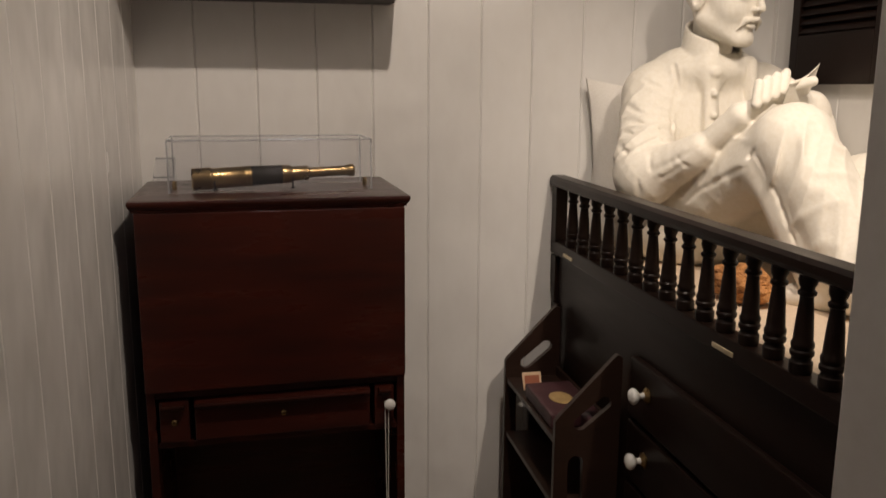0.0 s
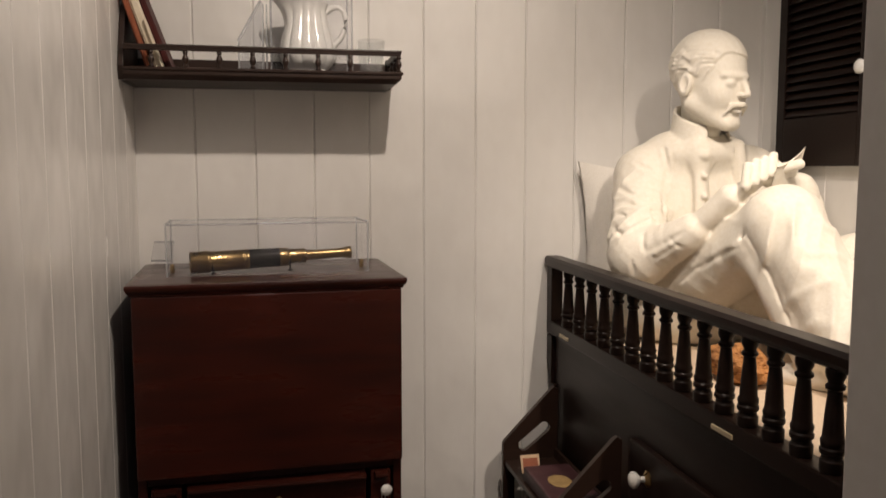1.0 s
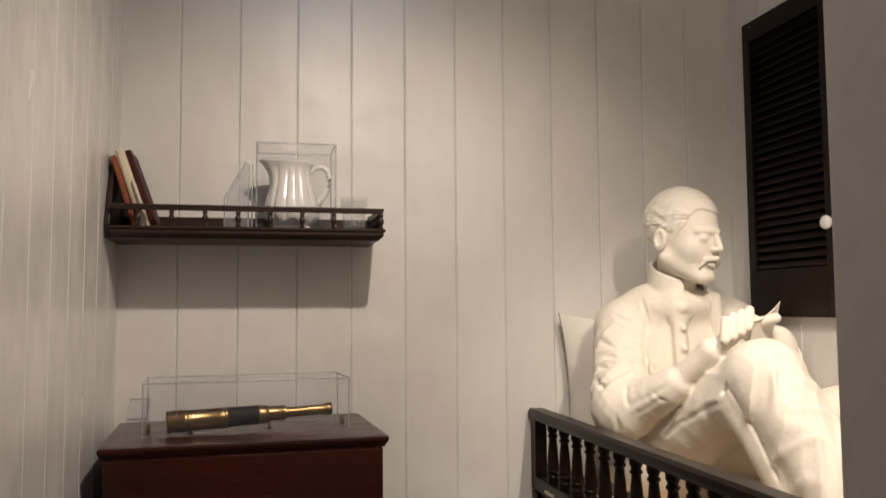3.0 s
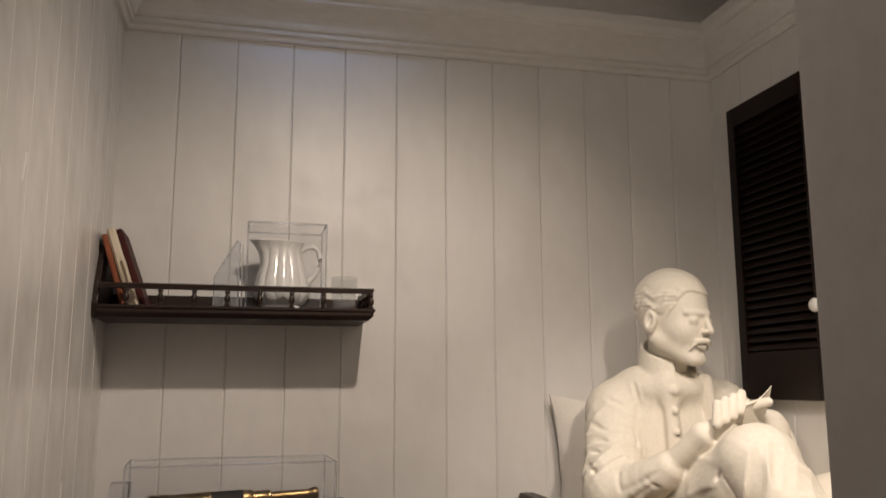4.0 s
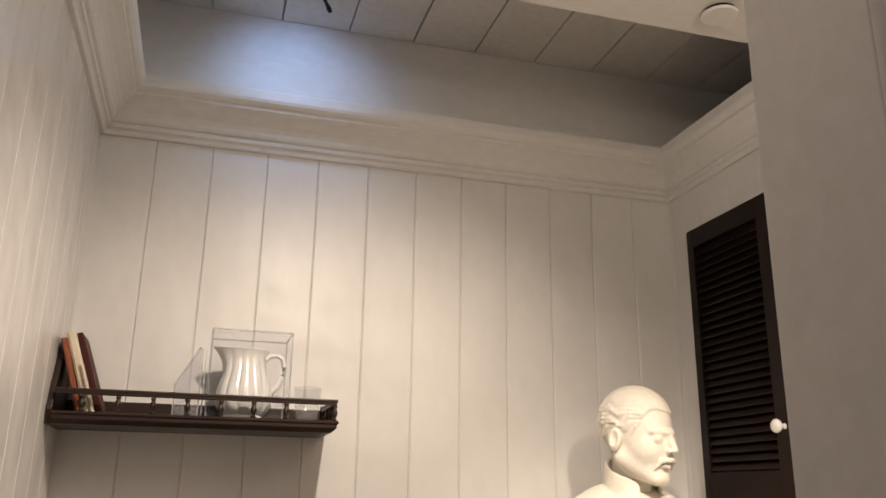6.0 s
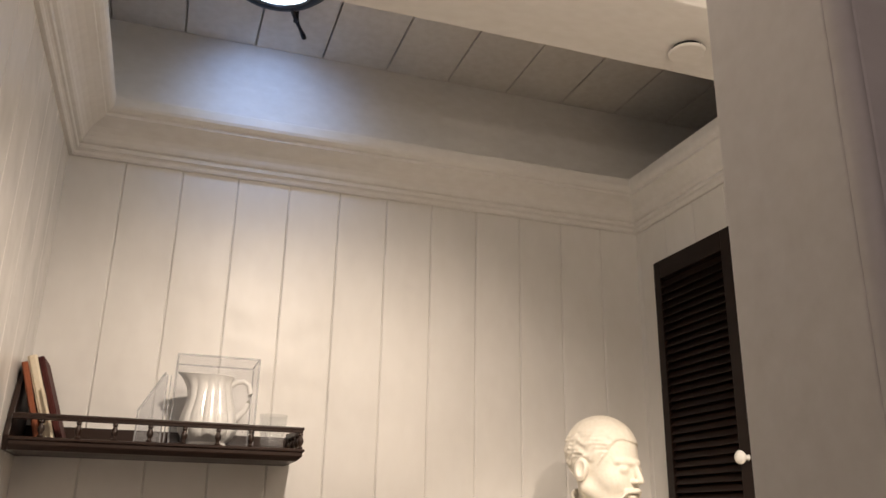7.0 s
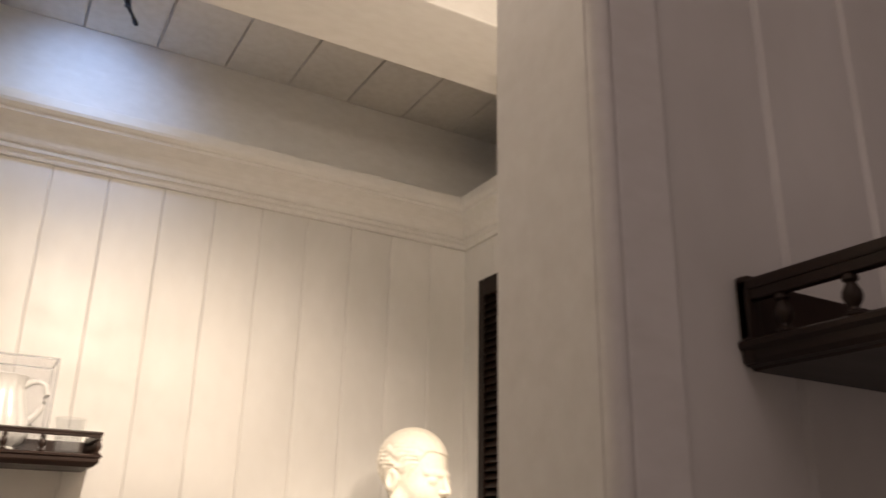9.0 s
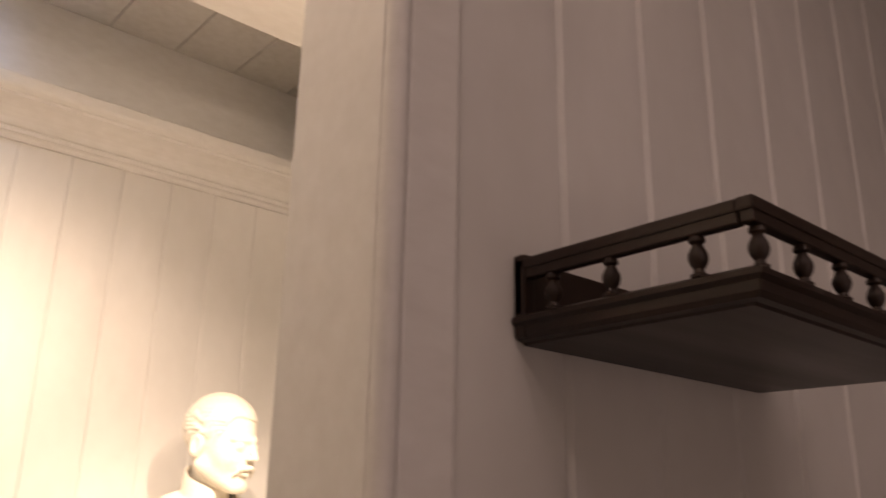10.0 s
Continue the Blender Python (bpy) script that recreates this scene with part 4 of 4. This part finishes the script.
def body_field(P):
    X, Y, Z = P
    ripple = 0.0038 * (np.abs(np.sin(36 * X + 7 * Z + 1.2 * np.sin(14 * Z))) - 0.5) * np.clip((1.46 - Z) * 8, 0, 1)
    f = ball(P, (1.190, 1.885, 1.275), (0.172, 0.112, 0.190)) + ripple
    f = join(f, ball(P, (1.180, 1.875, 1.080), (0.178, 0.130, 0.150)) + ripple, 0.05)
    f = join(f, limb(P, (1.060, 1.885, 1.366), (1.330, 1.885, 1.366), 0.062, 0.062), 0.05)
    f = join(f, limb(P, (1.120, 1.870, 1.404), (1.250, 1.870, 1.404), 0.056, 0.056), 0.04)
    # open coat: two raised fronts over a waistcoat, with a row of buttons
    f = join(f, limb(P, (1.150, 1.782, 1.430), (1.158, 1.762, 1.13), 0.018, 0.022), 0.010)
    f = crease(f, P, (1.172, 1.768, 1.440), (1.184, 1.752, 1.26), 0.0045, 0.0075)
    f = crease(f, P, (1.184, 1.776, 1.425), (1.206, 1.760, 1.25), 0.004, 0.0060)
    f = join(f, limb(P, (1.258, 1.788, 1.43), (1.280, 1.768, 1.12), 0.014, 0.020), 0.006)
    f = crease(f, P, (1.240, 1.778, 1.445), (1.254, 1.768, 1.25), 0.005, 0.0080)
    for z in (1.405, 1.357, 1.308):
        f = join(f, ball(P, (1.153, 1.7575 - (1.4 - z) * 0.06, z), (0.0085, 0.0085, 0.0085)), 0.002)
    f = join(f, ball(P, (1.178, 1.842, 1.412), (0.098, 0.082, 0.050)), 0.03)
    # standing collar, open at the throat
    q = [X - 1.180, Y - 1.835]
    r = np.sqrt(q[0] ** 2 + q[1] ** 2)
    want = 0.064 - 0.12 * (Z - 1.48)
    collar = np.maximum(np.abs(r - want) - 0.0042, np.abs(Z - 1.480 - 0.48 * q[1]) - 0.027)
    collar = np.maximum(collar, np.where(q[1] < 0, 0.034 - np.abs(q[0] - 0.018), -1))
    f = join(f, collar, 0.004)
    # arms
    sl = (0.0022, 2.6, 17.0, (0.5, -0.5, 0.6))
    f = join(f, limb(P, (1.048, 1.880, 1.350), (0.988, 1.752, 1.172), 0.064, 0.073, sl), 0.03)
    f = join(f, limb(P, (0.992, 1.752, 1.165), (1.046, 1.634, 1.228), 0.064, 0.040, (0.0007, 2.4, 17.0, (0.3, 0.5, -0.8))), 0.018)
    f = join(f, limb(P, (1.036, 1.648, 1.218), (1.054, 1.622, 1.240), 0.040, 0.037), 0.004)        # cuff
    f = join(f, limb(P, (1.054, 1.622, 1.240), (1.106, 1.560, 1.312), 0.024, 0.027), 0.006)        # wrist and hand
    f = join(f, limb(P, (1.106, 1.558, 1.315), (1.150, 1.535, 1.345), 0.024, 0.014), 0.012)
    f = join(f, limb(P, (1.355, 1.880, 1.360), (1.428, 1.745, 1.180), 0.068, 0.068, sl), 0.03)
    f = join(f, limb(P, (1.425, 1.740, 1.175), (1.275, 1.575, 1.320), 0.062, 0.046, (0.0042, 2.4, 17.0, (0.3, 0.5, -0.8))), 0.018)
    f = join(f, limb(P, (1.275, 1.575, 1.320), (1.185, 1.535, 1.365), 0.030, 0.030), 0.012)
    for k in range(4):                    # upright fingers round the notebook
        x = 1.112 + 0.0195 * k
        f = join(f, limb(P, (x, 1.512, 1.338 + 0.009 * k), (x + 0.008, 1.520, 1.380 + 0.007 * k), 0.0108, 0.0098), 0.003)
    f = join(f, limb(P, (1.196, 1.505, 1.376), (1.216, 1.484, 1.384), 0.0115, 0.0105), 0.005)
    # seat and legs in loose trousers
    tr = (0.0011, 1.6, 13.0, (0.7, 0.2, 0.7))
    legs = ball(P, (1.180, 1.850, 1.030), (0.195, 0.150, 0.105))
    legs = join(legs, limb(P, (1.118, 1.830, 1.055), (1.170, 1.470, 1.258), 0.096, 0.076, tr), 0.03)
    shin = limb(P, (1.170, 1.458, 1.262), (1.206, 1.265, 1.020), 0.080, 0.066, (0.0030, 1.2, 15.0, (1, 0, 0.3)))
    legs = join(legs, shin, 0.02)
    legs = join(legs, limb(P, (1.118, 1.495, 1.205), (1.160, 1.350, 1.020), 0.030, 0.034), 0.035)   # cloth hanging behind the calf
    legs = carve(legs, ball(P, (1.085, 1.500, 1.060), (0.050, 0.060, 0.085)), 0.03)
    legs = carve(legs, limb(P, (1.006, 1.720, 1.090), (1.064, 1.545, 1.200), 0.005, 0.003), 0.010)
    legs = join(legs, limb(P, (1.265, 1.830, 1.060), (1.355, 1.470, 1.160), 0.098, 0.076, tr), 0.03)
    legs = join(legs, limb(P, (1.355, 1.465, 1.160), (1.362, 1.200, 1.010), 0.078, 0.062, (0.0030, 1.2, 15.0, (1, 0, 0.3))), 0.02)
    legs = join(legs, limb(P, (1.215, 1.275, 0.988), (1.150, 1.385, 0.968), 0.036, 0.025), 0.012)  # feet
    legs = join(legs, limb(P, (1.365, 1.200, 0.985), (1.345, 1.090, 0.972), 0.036, 0.026), 0.012)
    # trouser seam, the gather at the knee and the edge of the hanging cloth
    for a, b, w, d in (((1.048, 1.676, 1.116), (1.072, 1.605, 1.162), 0.006, 0.0040), ((1.072, 1.605, 1.162), (1.084, 1.484, 1.214), 0.006, 0.0040),
                       ((1.090, 1.470, 1.250), (1.096, 1.526, 1.163), 0.006, 0.0060),
                       ((1.092, 1.468, 1.245), (1.108, 1.419, 1.176), 0.005, 0.0028), ((1.108, 1.419, 1.176), (1.130, 1.355, 1.068), 0.005, 0.0028)):
        legs = crease(legs, P, a, b, w, d)
    f = join(f, legs, 0.012)
    # sleeve folds: upper arm, armhole, elbow, forearm
    for a, b, w, d in (((0.998, 1.838, 1.402), (1.047, 1.803, 1.365), 0.006, 0.0060), ((0.962, 1.850, 1.333), (0.990, 1.783, 1.312), 0.006, 0.0065),
                       ((0.957, 1.794, 1.293), (1.024, 1.743, 1.272), 0.007, 0.0075), ((0.945, 1.790, 1.266), (0.975, 1.752, 1.258), 0.005, 0.0060),
                       ((1.076, 1.816, 1.430), (1.084, 1.802, 1.370), 0.005, 0.0060), ((1.084, 1.802, 1.370), (1.050, 1.758, 1.266), 0.007, 0.0090),
                       ((0.936, 1.785, 1.236), (0.945, 1.723, 1.210), 0.007, 0.0080)):
        f = crease(f, P, a, b, w, d)
    for a, b, w, d in (((0.945, 1.723, 1.210), (0.925, 1.724, 1.180), 0.006, 0.0070), ((0.976, 1.701, 1.228), (0.968, 1.674, 1.186), 0.007, 0.0080),
                       ((0.946, 1.696, 1.170), (0.956, 1.701, 1.130), 0.007, 0.0080), ((0.968, 1.669, 1.186), (1.021, 1.603, 1.238), 0.006, 0.0070),
                       ((0.982, 1.667, 1.166), (1.014, 1.615, 1.210), 0.005, 0.0060), ((1.001, 1.630, 1.226), (1.026, 1.612, 1.202), 0.005, 0.0055),
                       ((1.050, 1.590, 1.270), (1.080, 1.600, 1.235), 0.004, 0.0060), ((1.010, 1.745, 1.268), (1.030, 1.690, 1.225), 0.007, 0.0080)):
        f = crease(f, P, a, b, w, 0.5 * d)
    # long soft folds down the back of the coat front and across the chest
    for k in range(5):
        f = crease(f, P, (1.092 + 0.014 * k, 1.800 - 0.006 * k, 1.41 - 0.012 * k), (1.070 + 0.020 * k, 1.765, 1.22), 0.007, 0.0030)
    for k in range(4):
        f = crease(f, P, (1.300 + 0.022 * k, 1.800 + 0.012 * k, 1.40 - 0.010 * k), (1.318 + 0.018 * k, 1.775, 1.22), 0.007, 0.0035)
    return np.maximum(f, 0.940 - Z)


parts = []
for field, lo, hi, h in ((body_field, (0.87, 1.03, 0.93), (1.489, 2.05, 1.60), 0.0038), (head_field, (1.03, 1.62, 1.43), (1.33, 1.94, 1.725), 0.0023)):
    parts.append(skin(field(grid(lo, hi, h)), lo, h))
# the notebook: a thin bent sheet held in front
nu, nv = 9, 12
sheet = []
for side in (0, 1):
    for i in range(nu):
        for j in range(nv):
            u, v = i / (nu - 1), j / (nv - 1)
            sheet.append((1.168 + 0.068 * v + 0.004 * u, 1.490 + 0.006 * v + 0.034 * u, 1.380 + 0.010 * v + 0.030 * v * v - 0.072 * u + 0.012 * u * u - 0.003 * side))
quads = []
for side in (0, 1):
    o = side * nu * nv
    for i in range(nu - 1):
        for j in range(nv - 1):
            q = (o + i * nv + j, o + i * nv + j + 1, o + (i + 1) * nv + j + 1, o + (i + 1) * nv + j)
            quads.append(q if side else q[::-1])
rim = [i * nv for i in range(nu)] + [(nu - 1) * nv + j for j in range(1, nv)] + [i * nv + nv - 1 for i in range(nu - 2, -1, -1)] + [j for j in range(nv - 2, 0, -1)]
for k in range(len(rim)):
    a, b = rim[k], rim[(k + 1) % len(rim)]
    quads.append((a, b, b + nu * nv, a + nu * nv))
parts.append((np.array(sheet), np.array(quads)))
co, fa, base = [], [], 0
for c, q in parts:
    co.append(c)
    fa.append(q + base)
    base += len(c)
me = bpy.data.meshes.new("statue")
me.from_pydata(np.concatenate(co).tolist(), [], np.concatenate(fa).tolist())
me.validate()
me.materials.append(PLASTER)
for poly in me.polygons:
    poly.use_smooth = True
statue = new("statue", me)
thing(statue, "cream plaster statue of a seated figure holding a notebook", "statue")
